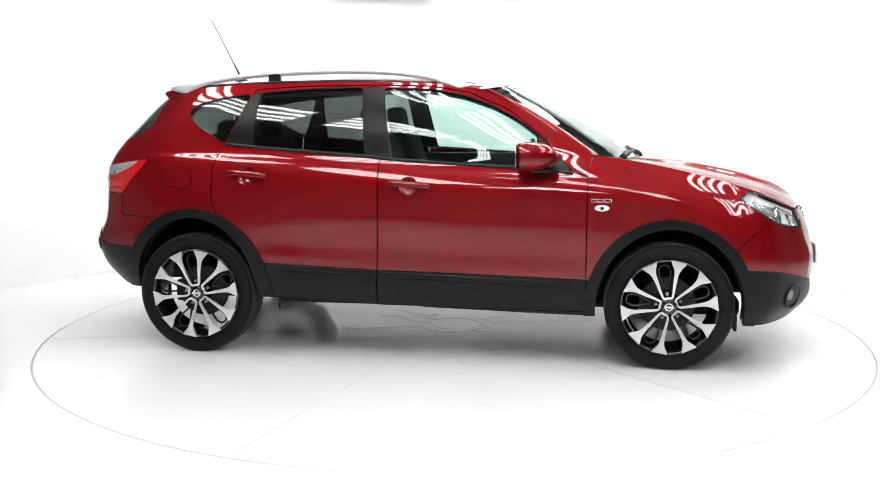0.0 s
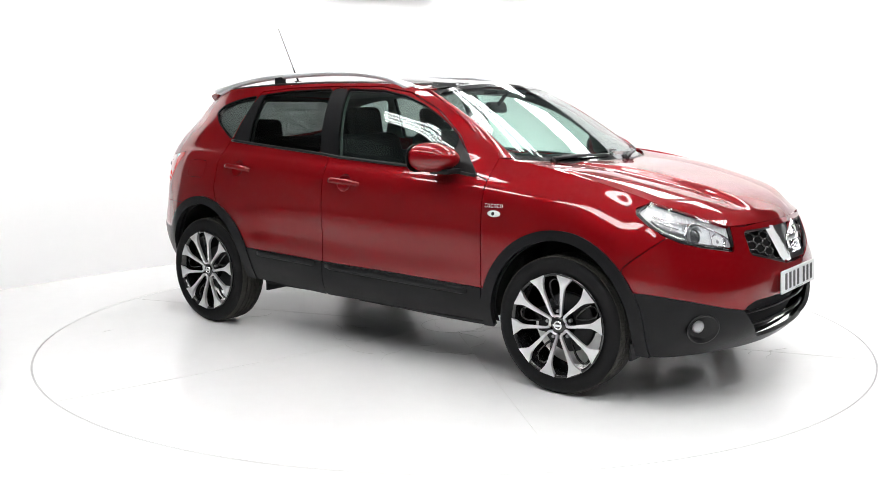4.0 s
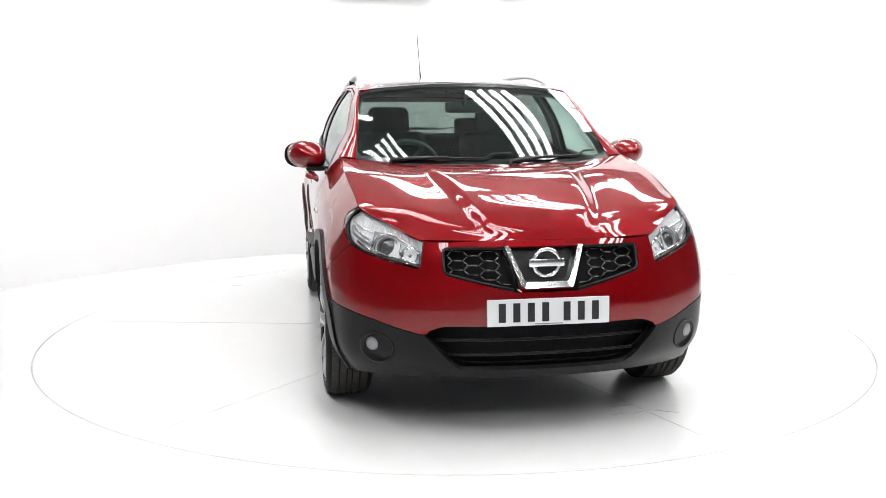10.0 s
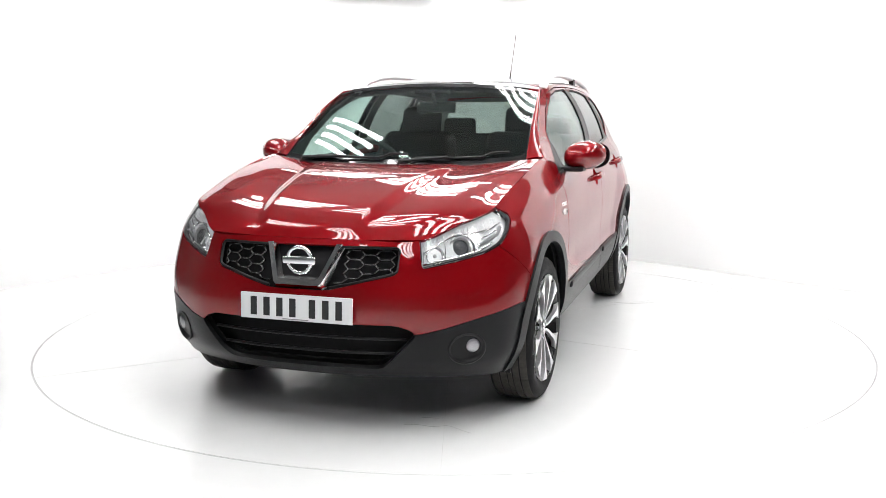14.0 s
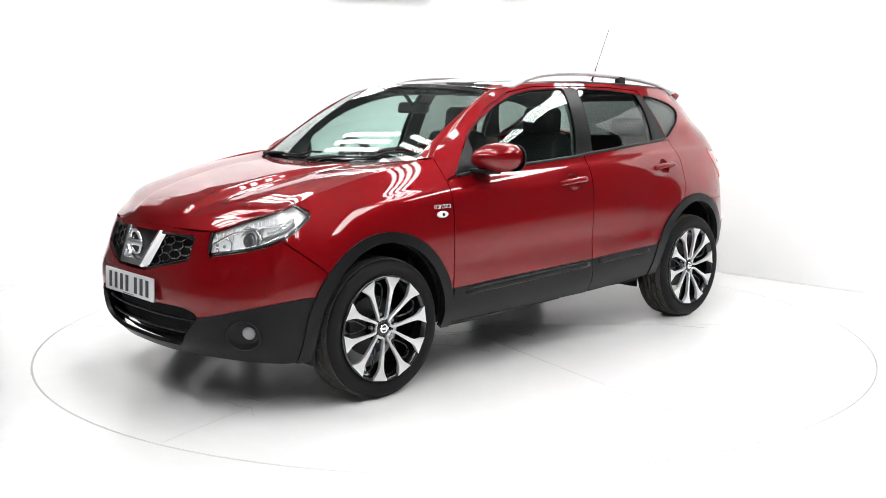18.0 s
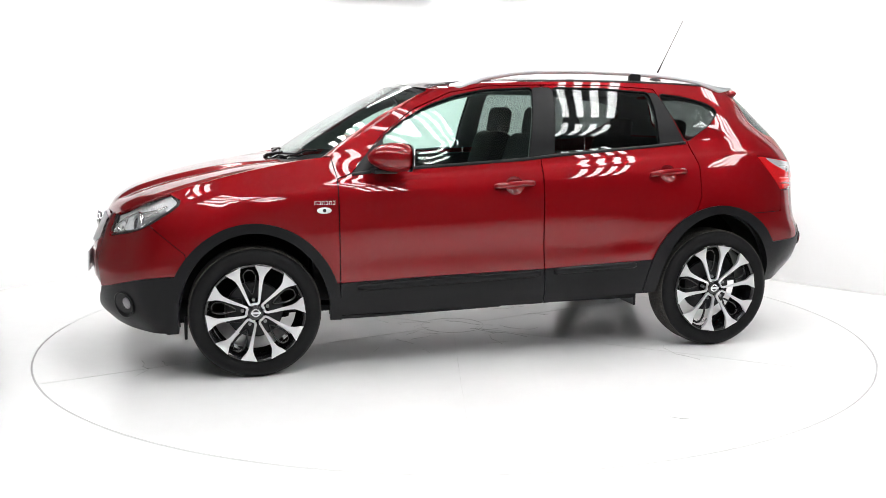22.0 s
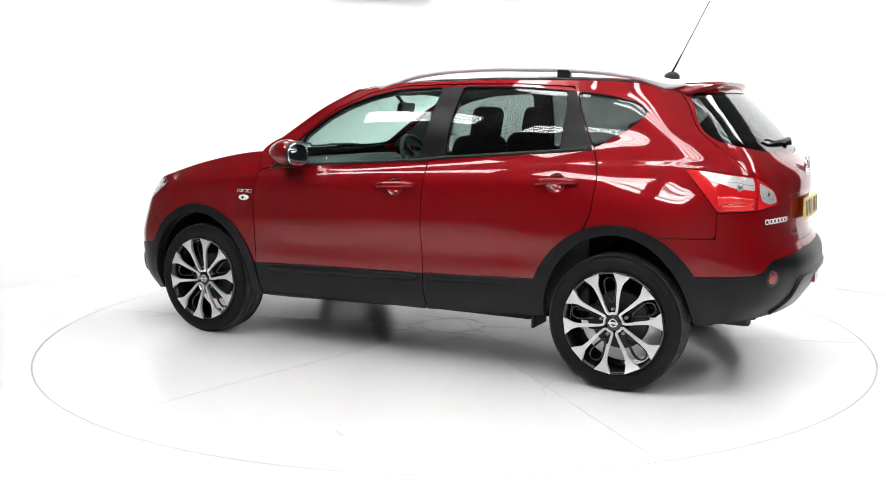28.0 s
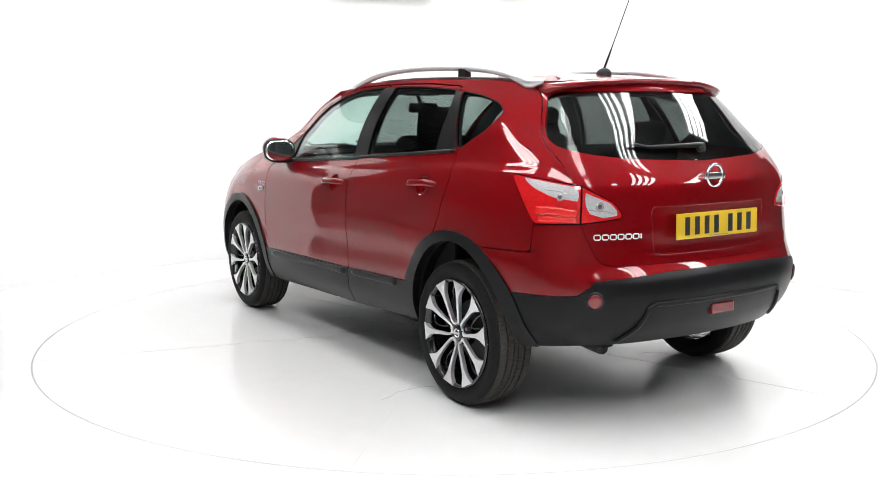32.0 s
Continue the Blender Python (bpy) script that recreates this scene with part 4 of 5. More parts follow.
def mirrors():
    for sg in (1, -1):
        m = new("wing_mirror")
        m.parent = car
        tagged(m, "red wing mirror on a black foot")
        bm = bmesh.new()
        bmesh.ops.create_uvsphere(bm, u_segments=36, v_segments=24, radius=1)
        for v in bm.verts:
            x, y, z = v.co
            k = (abs(x) ** 2.6 + abs(y) ** 2.6 + abs(z) ** 2.6) ** (-1 / 2.6)
            x, y, z = x * k, y * k, z * k
            x = max(x, -0.72)
            taper = (1 - 0.18 * max(0, y) ** 2) * (1 - .30 * max(0, x + .2) ** 2)
            ahead = (x + .72) / 1.72
            v.co = Vector((.604 + .122 * x, sg * (.944 + .106 * y * (1 - .22 * ahead) - .050 * ahead), 1.127 + .081 * (z if z > 0 else z * .92) * taper + .006 * y))
        if sg < 0:
            bmesh.ops.reverse_faces(bm, faces=bm.faces)
        part("mirror_housing", bm, PAINT, m, "red painted mirror housing", True)
        bm = bmesh.new()
        c = Vector((.517, sg * .944, 1.127))
        lens_disc(bm, c, Vector((-1, 0, 0)), .103, .072, .008, 40, square=.8)
        part("mirror_surround", bm, SATIN_BLACK, m, "black surround of the mirror glass", True)
        bm = bmesh.new()
        lens_disc(bm, c - Vector((.0075, 0, 0)), Vector((-1, 0, 0)), .093, .063, .002, 40, square=.8)
        part("mirror_glass", bm, CHROME, m, "silver mirror glass", True)
        bm = bmesh.new()
        box(bm, .575, .700, min(sg * .80, sg * .935), max(sg * .80, sg * .935), 1.046, 1.072, .011, 3)
        part("mirror_foot", bm, SATIN_BLACK, m, "black mirror foot")


mirrors()


def roof_rails():
    for sg in (1, -1):
        r = new("roof_rail")
        r.parent = car
        tagged(r, "satin silver roof rail")
        path = np.array([(.21, .592, 1.502), (.10, .588, 1.526), (-.02, .578, 1.556), (-.20, .566, 1.582), (-.45, .558, 1.593), (-.80, .553, 1.587), (-1.08, .556, 1.570), (-1.28, .566, 1.543), (-1.42, .572, 1.517), (-1.55, .566, 1.494)])
        q = spline(path, np.linspace(0, 9, 61))
        bm = bmesh.new()
        secs = []
        for i, p in enumerate(q):
            t = i / 60
            hgt = .016 + .026 * max(0, 1 - t * 6) + .022 * max(0, 1 - (1 - t) * 5)
            wid = .021 + .010 * max(0, 1 - min(t, 1 - t) * 8)
            tip = min(1, .25 + 9 * (1 - t), .25 + 14 * t)
            hgt, wid = hgt * tip, wid * tip
            c = Vector((p[0], sg * p[1], p[2]))
            secs.append([bm.verts.new(c + Vector((0, wid * math.cos(a), hgt * math.sin(a) - (hgt - .013)))) for a in [2 * math.pi * k / 12 for k in range(12)]])
        for a, b in zip(secs, secs[1:]):
            for k in range(12):
                bm.faces.new((a[k], a[(k + 1) % 12], b[(k + 1) % 12], b[k]))
        bm.faces.new(secs[0])
        bm.faces.new(secs[-1])
        bmesh.ops.recalc_face_normals(bm, faces=bm.faces)
        part("rail_bar", bm, RAIL, r, "", True)
        bm = bmesh.new()
        y = sg * .556
        box(bm, -.955, -.885, y - .017, y + .017, 1.525, 1.583, .006)
        part("rail_support", bm, SATIN_BLACK, r, "black rail support")
        bm = bmesh.new()
        pts = [Vector((x, sg * .566, z)) for x, z in ((.05, 1.520), (-.2, 1.532), (-.5, 1.537), (-.9, 1.531), (-1.25, 1.516), (-1.40, 1.503))]
        ribbon(bm, pts, [Vector((0, 0, 1))] * 6, .03, .006)
        part("rail_gutter", bm, SATIN_BLACK, r, "black roof gutter strip", True)


roof_rails()


def aerial():
    a = new("aerial")
    a.parent = car
    tagged(a, "black roof aerial with a thin wire mast")
    bm = bmesh.new()
    spin(bm, [(.034, 1.538), (.033, 1.556), (.024, 1.570), (.014, 1.576), (.001, 1.577)], 24, "z")
    for v in bm.verts:
        v.co.x = v.co.x * 1.3 - 1.335
    part("aerial_foot", bm, SATIN_BLACK, a, "", True)
    d = Vector((-1.525, 0, 1.945)) - Vector((-1.335, 0, 1.571))
    o = Vector((-1.335, 0, 1.571))
    bm = bmesh.new()
    tube(bm, [o, o + d * .12, o + d * .27], [.007, .006, .004], 8)
    part("aerial_stem", bm, SATIN_BLACK, a, "", True)
    bm = bmesh.new()
    tube(bm, [o + d * .26, o + d], .0028, 6)
    part("aerial_wire", bm, SATIN_BLACK, a)


aerial()


# ---------------------------------------------------------------- nose
BRIGHT = material("bright satin chrome", (.80, .81, .82), .12, 1.0)


def front_details():
    HONEY = material("gloss black grille bars", (.006, .006, .007), .18, 0, .8)
    # dark panels behind the two openings
    for name, y1, z0, z1, back in (("grille_backing", .45, .60, .83, .06), ("lower_grille_backing", .55, .27, .51, .09)):
        pts, faces = [], []
        for i in range(25):
            for j in range(7):
                y, z = -y1 + 2 * y1 * i / 24, z0 + (z1 - z0) * j / 6
                p, n = nose(y, z)
                pts.append((p.x - back, y, z))
        faces = [(i * 7 + j, (i + 1) * 7 + j, (i + 1) * 7 + j + 1, i * 7 + j + 1) for i in range(24) for j in range(6)]
        mesh_object(name, pts, faces, DARK, car, "black grille backing")
    # honeycomb bars
    for sg in (1, -1):
        bm = bmesh.new()
        w, h = .086, .038
        for r in range(-1, 7):
            for c in range(-1, 6):
                cy, cz = .165 + c * w * .75, .640 + r * h + (h / 2 if c % 2 else 0)
                corners = [(cy - w / 2, cz), (cy - w / 4, cz + h / 2), (cy + w / 4, cz + h / 2), (cy + w / 2, cz)]
                for (a, za), (b, zb) in zip(corners, corners[1:]):
                    ym, zm = (a + b) / 2, (za + zb) / 2
                    low = np.interp(ym, [.135, .425], [.648, .708])
                    if .15 + (zm - .632) * .28 < ym < .420 and low < zm < .800:
                        P = [Vector((nose(y, z)[0].x - .028, sg * y, z)) for y, z in ((a, za), (b, zb))]
                        tube(bm, P, .0052, 6)
        part("grille_mesh", bm, HONEY, car, "gloss black honeycomb grille", True)
        # frame of the opening
        bm = bmesh.new()
        line = [(.165, .806), (.30, .806), (.41, .804), (.419, .79), (.419, .712), (.40, .700), (.27, .668), (.14, .640)]
        pts = [Vector((nose(y, z)[0].x - .010, sg * y, z)) for y, z in line]
        tube(bm, pts, .007, 8)
        part("grille_frame", bm, SATIN_BLACK, car, "black grille frame", True)
    # chrome V and centre field
    bm = bmesh.new()
    pts = []
    for y, z in ((.150, .815), (.092, .640), (-.092, .640), (-.150, .815)):
        pts.append(Vector((nose(y, z)[0].x - .03, y, z)))
    bm.faces.new([bm.verts.new(p) for p in pts])
    part("grille_centre", bm, SATIN_BLACK, car, "black centre field of the grille")
    bm = bmesh.new()
    outer = [(.186, .817), (.172, .817), (.112, .660), (.100, .650), (-.100, .650), (-.112, .660), (-.172, .817), (-.186, .817)]
    edge = [(.202, .817), (.187, .817), (.126, .640), (.106, .628), (-.106, .628), (-.126, .640), (-.187, .817), (-.202, .817)]
    inner = [(.160, .817), (.150, .817), (.096, .682), (.086, .674), (-.086, .674), (-.096, .682), (-.150, .817), (-.160, .817)]
    sunk = [(.140, .817), (.088, .684), (.080, .679), (-.080, .679), (-.088, .684), (-.140, .817)]
    ra = [bm.verts.new((nose(y, z)[0].x - .02, y, z)) for y, z in edge[1:-1]]
    rb = [bm.verts.new((nose(y, z)[0].x + .012, y * .985, z)) for y, z in outer[1:-1]]
    rc = [bm.verts.new((nose(y, z)[0].x + .006, y, z)) for y, z in inner[1:-1]]
    rd = [bm.verts.new((nose(y, z)[0].x - .028, y, z)) for y, z in sunk]
    for a, b in ((ra, rb), (rb, rc), (rc, rd)):
        for k in range(len(a) - 1):
            bm.faces.new((a[k], a[k + 1], b[k + 1], b[k]))
    bmesh.ops.recalc_face_normals(bm, faces=bm.faces)
    part("grille_v", bm, BRIGHT, car, "chrome V-shaped grille bar")
    badge("front_badge", Vector((nose(0, .750)[0].x + .006, 0, .750)), 1, .063)
    # slats of the lower opening
    for z, yy in ((.362, .40), (.425, .45)):
        pts = [Vector((nose(y, z)[0].x - .045, y, z)) for y in np.linspace(-yy, yy, 21)]
        part("lower_grille_slat", ribbon(bmesh.new(), pts, [Vector((1, 0, .25)).normalized()] * 21, .012, .012), SATIN_BLACK, car, "black lower grille slat", True)
    # fog lamps
    for sg in (1, -1):
        fog = new("fog_lamp")
        fog.parent = car
        tagged(fog, "round fog lamp in a black recess")
        p, n = nose(sg * .685, .383)
        n = (n + Vector((.08, 0, .02))).normalized()
        p = p - n * .006
        bm = bmesh.new()
        s = Vector((0, 0, 1)).cross(n).normalized()
        u = n.cross(s)
        rings = []
        for f, k in ((1.0, .004), (1.06, .013), (.98, .016), (.90, .010), (.80, .004), (.3, .003)):
            rings.append([bm.verts.new(p + s * .080 * f * math.cos(t) + u * .066 * f * math.sin(t) + n * k) for t in [2 * math.pi * j / 32 for j in range(32)]])
        for a, b in zip(rings, rings[1:]):
            for j in range(32):
                bm.faces.new((a[j], a[(j + 1) % 32], b[(j + 1) % 32], b[j]))
        bm.faces.new(rings[-1])
        bmesh.ops.recalc_face_normals(bm, faces=bm.faces)
        part("fog_recess", bm, SATIN_BLACK, fog, "", True)
        q = p + s * (.026 * (1 if sg > 0 else -1)) + u * .012
        bm = bmesh.new()
        lens_disc(bm, q + n * .006, n, .030, .030, .008)
        part("fog_reflector", bm, STEEL, fog, "silver fog lamp reflector", True)
        bm = bmesh.new()
        lens_disc(bm, q + n * .010, n, .029, .029, .012)
        part("fog_lens", bm, CLEAR, fog, "clear fog lamp lens", True)


def badge(name, c, facing, r):
    """Round chrome emblem: a ring with a plain bar across."""
    bm = bmesh.new()
    spin(bm, [(r, -.004), (r * 1.0, .006), (r * .9, .011), (r * .78, .009), (r * .74, -.004)], 40, "x", True)
    for v in bm.verts:
        v.co.x *= facing
        v.co += c
    box(bm, c.x + facing * .002 - .006, c.x + facing * .008 + .006, -r * 1.2, r * 1.2, c.z - r * .25, c.z + r * .25, .004)
    bmesh.ops.recalc_face_normals(bm, faces=bm.faces)
    return part(name, bm, BRIGHT, car, "round chrome emblem with a plain bar", True)


front_details()


def plate(name, colour, y_half, centre, facing, tilt):
    pl = new(name)
    pl.parent = car
    tagged(pl, "white number plate with plain dark bars" if facing > 0 else "yellow number plate with plain dark bars")
    pl.matrix_basis = Matrix.Translation(centre) @ pose(0, 0, 0, 0, tilt, 0 if facing > 0 else 180)
    bm = bmesh.new()
    box(bm, -.004, .004, -.26, .26, -.0555, .0555, .003)
    part("plate_sheet", bm, colour, pl)
    dark = material("plate ink", (.02, .02, .022), .4)
    # left to right as seen by a reader
    x = -.218
    for k, wd in enumerate((.05, .05, .05, .05, 0, .05, .05, .05)):
        if wd:
            bm = bmesh.new()
            box(bm, .004, .0055, x + .006, x + wd - .014, -.0395, .0395, .0005, 1)
            part("plate_bar", bm, dark, pl, "plain dark bar")
            x += .061
        else:
            x += .030
    bm = bmesh.new()
    box(bm, .004, .0052, -.06, .06, -.051, -.047)
    part("plate_line", bm, material("plate small print", (.25, .25, .25), .5), pl)
    return pl


plate("number_plate", material("white plate film", (.78, .79, .80), .3, 0, .3, .5, .03, 400), .26, (2.178, 0, .553), 1, -3)
plate("number_plate", material("yellow plate film", (.80, .52, .03), .3, 0, .3, .5, .03, 400), .26, (-2.086, 0, .876), -1, -2)


# ---------------------------------------------------------------- lamps
SILVER = material("silver lamp reflector", (.95, .955, .965), .22, .05, .4, .5, .10, 60, .4, 50)


LENS = material("dark projector glass", (.10, .102, .11), .05, .4, 1)
BEZEL = material("grey lamp bezel", (.34, .34, .35), .3, .5)
GASKET = material("dark lamp gasket", (.022, .022, .024), .3, 0, .4)
LAMP_INNER = poly(3, 2, (2.03, .90), (2.05, .728), (2.9, .757), (3.5, .783), (3.97, .822), (4.38, .868), (4.64, .906), (4.5, .93), (4.2, .955), (4, 1.02), (3, 1.02))


def place(u, z):
    """Point and normal of the left skin at a place along the body and a height."""
    d = (BODY.p[:, 3] - u) ** 2 + ((BODY.p[:, 2] - z) * 4) ** 2
    near = np.argsort(d)[:5]
    w = 1 / (d[near] + 1e-5)
    w = w / w.sum()
    q, n = (BODY.p[near, :3] * w[:, None]).sum(0), (SIDE_N[near] * w[:, None]).sum(0)
    return Vector(q), Vector(n).normalized()


def headlights():
    top = lambda u: float(np.interp(u, [2, 3, 4, 4.5], [.832, .890, .930, .918]))
    low = lambda u: float(np.interp(u, [2.02, 2.9, 3.5, 4.0, 4.45], [.722, .75, .775, .812, .862]))
    for left in (True, False):
        sg = 1 if left else -1
        h = new("headlight")
        h.parent = car
        tagged(h, "clear headlight with projector and silver reflector")
        p = HEAD if left else HEAD.mirrored()
        p.shell("headlight_lens", CLEAR, h, .003, "clear headlight lens")
        p.pushed(-.030).shell("headlight_reflector", SILVER, h, .003, "silver headlight reflector")
        p.pushed(-.004).trim(lambda q: -LAMP_INNER(q)).shell("headlight_gasket", GASKET, h, .014, "dark headlight gasket")

        def at(u, z, deep):
            q, nn = place(u, z)
            q = q - nn * deep
            return Vector((q.x, q.y * sg, q.z)), Vector((nn.x, nn.y * sg, nn.z))

        def turned(nm, prof, mat, lab, c, d, seg=36):
            bm = bmesh.new()
            spin(bm, prof, seg)
            turn = d.to_track_quat("Y", "Z").to_matrix().to_4x4()
            bmesh.ops.transform(bm, matrix=Matrix.Translation(c) @ turn, verts=bm.verts)
            part(nm, bm, mat, h, lab, True)
        # projector in its cup
        c, d = at(2.95, .806, .036)
        d = (d + Vector((.8, 0, 0))).normalized()
        turned("projector_cup", [(.066, -.006), (.065, .012), (.060, .014), (.056, -.008), (.044, -.03)], CHROME, "chrome projector cup", c, d)
        turned("projector_ring", [(.045, -.02), (.049, .012), (.043, .016), (.038, .006)], BEZEL, "grey projector ring", c, d)
        turned("projector_lens", [(.039, -.004), (.036, .008), (.026, .015), (.012, .019), (.001, .020)], LENS, "dark projector lens", c, d)
        # indicator bowl and its bulb
        c, d = at(2.36, .776, .034)
        turned("indicator_bowl", [(.040, .010), (.038, .013), (.034, .008), (.022, -.008), (.010, -.014)], CHROME, "chrome indicator bowl", c, d, 24)
        turned("indicator_bulb", [(.009, -.014), (.010, .002), (.006, .008), (.001, .009)], BEZEL, "grey indicator bulb", c, d, 16)
        # ribbed strip along the upper edge
        for k in range(26):
            u = 2.14 + k * .078
            a, na = at(u, top(u) - .010, .022)
            b, nb = at(u + .012, top(u) - .040, .026)
            part("reflector_rib", tube(bmesh.new(), [a, b], .0034, 5), SILVER, h)
        # ledges that divide the lamp
        for pts, wd, mt, lab in ((((2.10, .786), (2.5, .826), (2.8, .848), (3.3, .862), (3.8, .876), (4.25, .900)), .010, CHROME, "chrome ledge"), (((2.08, .742), (2.5, .756), (2.9, .768), (3.4, .790), (3.8, .822)), .010, CHROME, "chrome lower ledge"), (((3.38, .812), (3.7, .832), (4.0, .856), (4.25, .884)), .018, BEZEL, "grey side light bar"), (((3.42, .838), (3.7, .852), (4.0, .872)), .006, CHROME, "chrome ledge")):
            q = [at(u, z, .030) for u, z in pts]
            part("reflector_ledge", ribbon(bmesh.new(), [a for a, _ in q], [n for _, n in q], wd, .014), mt, h, lab, True)
        for u in (2.11, 2.58, 3.36):
            a, na = at(u, low(u) + .024, .028)
            b, nb = at(u + .01, top(u) - .044, .028)
            part("reflector_wall", ribbon(bmesh.new(), [a, b], [na, nb], .004, .016), CHROME, h, "chrome dividing wall")


headlights()

CLEAR_TAIL = material("clear lens over silver", (.74, .74, .76), .16, .45, 1, .5, .22, 90, .5, 70, .15)
CELL = material("smoky bulb cell", (.50, .49, .49), .08, .5, 1)
RED_CELL = material("bright red lamp cell", (.80, .022, .020), .12, 0, 1)
RED_DEEP = material("deep red lamp rib", (.26, .004, .006), .12, 0, 1)
WHITE_TAIL = poly(3, 2, *rounded(.02, (12.40, 1.086), (13.0, 1.074), (13.95, 1.050), (13.95, .994), (13.35, 1.008), (12.80, 1.044)))
WHITE_INNER = poly(3, 2, *rounded(.04, (14.06, 1.032), (14.66, .985), (14.90, .935), (14.5, .925), (14.12, .948)))


def tail_lamps():
    for left in (True, False):
        t = new("tail_lamp")
        t.parent = car
        tagged(t, "red and clear tail lamp wrapping the rear corner")
        p = TAILP if left else TAILP.mirrored()
        outer, inner = p.cut(lambda q: (14.0 - q[:, 3]) * .15, .003)
        for pp, fn in ((outer, WHITE_TAIL), (inner, WHITE_INNER)):
            w, r = pp.cut(fn, 0.0)
            r.shell("red_lens", RED_LENS, t, .02, "glossy red lens", .003)
            w.shell("clear_lens", CLEAR_TAIL, t, .02, "clear lens over silver reflector", .003)
        sg = 1 if left else -1

        def on(u, z, lift=.0034):
            q, nn = place(u, z)
            return Vector((q.x + nn.x * lift, (q.y + nn.y * lift) * sg, q.z + nn.z * lift)), Vector((nn.x, nn.y * sg, nn.z))
        for u, z, r in ((13.5, 1.012, .015), (14.42, .972, .018)):
            q, nn = on(u, z)
            part("lamp_cell", lens_disc(bmesh.new(), q, nn, r, r * 1.15, .003), CELL, t, "grey bulb cell", True)
            part("lamp_bulb", lens_disc(bmesh.new(), q + nn * .0025, nn, r * .5, r * .55, .003), LENS, t, "dark bulb", True)
        # two rows of glowing red cells with deep ribs between them, and silver ribs over the clear band
        for (u0, z0), (u1, z1), wd, mt, lab in (((12.95, .955), (13.90, .945), .030, RED_CELL, "bright red cell row"), ((13.05, .918), (13.90, .915), .022, RED_CELL, "bright red cell row"), ((12.95, .934), (13.92, .929), .004, RED_DEEP, "deep red rib"),
                                                ((13.10, 1.040), (13.92, 1.020), .003, CELL, "grey rib"), ((14.16, .962), (14.74, .944), .003, CELL, "grey rib")):
            pts = [on(u0 + (u1 - u0) * k / 8, z0 + (z1 - z0) * k / 8, .002) for k in range(9)]
            part("lamp_rib", ribbon(bmesh.new(), [q for q, _ in pts], [n for _, n in pts], wd, .0032), mt, t, lab, True)


tail_lamps()


# ---------------------------------------------------------------- tail
def rear_details():
    badge("rear_badge", Vector((nose(0, 1.085, False)[0].x - .016, 0, 1.085)), -1, .055)
    # plain chrome frames and bars where the model name stands
    for k in range(7):
        y = .618 - k * .034
        lo, hi, w = .8345, .8545, (.026 if k < 6 else .006)
        path = [(y, lo + .004), (y - .004, lo), (y - w + .004, lo), (y - w, lo + .004), (y - w, hi - .004), (y - w + .004, hi), (y - .004, hi), (y, hi - .004), (y, lo + .004)] if k < 6 else [(y - .003, lo), (y - .003, hi)]
        pts = [nose(yy, zz, False) for yy, zz in path]
        part("name_bar", tube(bmesh.new(), [q + n * .002 for q, n in pts], .0030, 6), LETTER, car, "plain chrome bar of the rear lettering", True)
    # plate recess edge on the tailgate
    bm = bmesh.new()
    line = [(.345, .768), (.358, .945), (.345, .962), (-.345, .962), (-.358, .945), (-.345, .768), (-.30, .755), (.30, .755), (.345, .768)]
    q = []
    for (y0, z0), (y1, z1) in zip(line, line[1:]):
        for t in np.linspace(0, 1, 9)[:-1]:
            q.append((y0 + (y1 - y0) * t, z0 + (z1 - z0) * t))
    q.append(q[0])
    pts = [nose(y, z, False) for y, z in q]
    tube(bm, [a + b * -.001 for a, b in pts], .0024, 6)
    part("plate_recess_edge", bm, PAINT, car, "red pressed edge of the plate recess", True)
    # roof spoiler
    bm = bmesh.new()
    secs = []
    for k in range(31):
        s = -1 + 2 * k / 30
        e = abs(s)
        y = .560 * s
        x0 = -1.50 + .03 * e ** 2
        tip = -1.695 + .10 * e ** 3
        z0 = 1.520 - .030 * e ** 2.4
        zt = 1.508 - .040 * e ** 2.6
        pr = [(x0, z0 - .004), ((x0 + tip) / 2, (z0 + zt) / 2 + .010), (tip + .01, zt + .006), (tip, zt - .004), (tip + .012, zt - .018), (-1.655 + .10 * e ** 2, zt - .042), (x0, z0 - .05)]
        secs.append([bm.verts.new((x, y, z)) for x, z in pr])
    for a, b in zip(secs, secs[1:]):
        for j in range(7):
            bm.faces.new((a[j], a[(j + 1) % 7], b[(j + 1) % 7], b[j]))
    bm.faces.new(secs[0])
    bm.faces.new(secs[-1])
    bmesh.ops.recalc_face_normals(bm, faces=bm.faces)
    part("roof_spoiler", bm, PAINT, car, "red painted roof spoiler", True)
    # rear wiper
    wp = new("rear_wiper")
    wp.parent = car
    tagged(wp, "black rear wiper")
    bm = bmesh.new()
    pts = []
    for y in np.linspace(-.03, .37, 12):
        p, n = nose(y, 1.205 + .012 * (y > .3), False)
        pts.append(p + n * (.018 - .008 * (y + .03) / .4))
    tube(bm, pts, [.017, .017, .016, .015, .014, .013, .012, .012, .010, .009, .008, .006], 8, True, .7)
    part("wiper_arm", bm, SATIN_BLACK, wp, "", True)
    bm = bmesh.new()
    tube(bm, [nose(-.02, 1.200, False)[0], nose(-.02, 1.200, False)[0] + Vector((-.026, 0, .006))], .019, 14)
    part("wiper_pivot", bm, SATIN_BLACK, wp, "", True)
    # reflectors
    for sg in (1, -1):
        p, n = nose(sg * .645, .585, False)
        bm = bmesh.new()
        lens_disc(bm, p + n * .004, n, .040, .040, .006)
        part("reflector_bezel", bm, SATIN_BLACK, car, smooth=True)
        bm = bmesh.new()
        lens_disc(bm, p + n * .008, n, .030, .030, .006)
        part("rear_reflector", bm, REFLEX, car, "round red reflector", True)
    bm = bmesh.new()
    p, n = nose(0, .508, False)
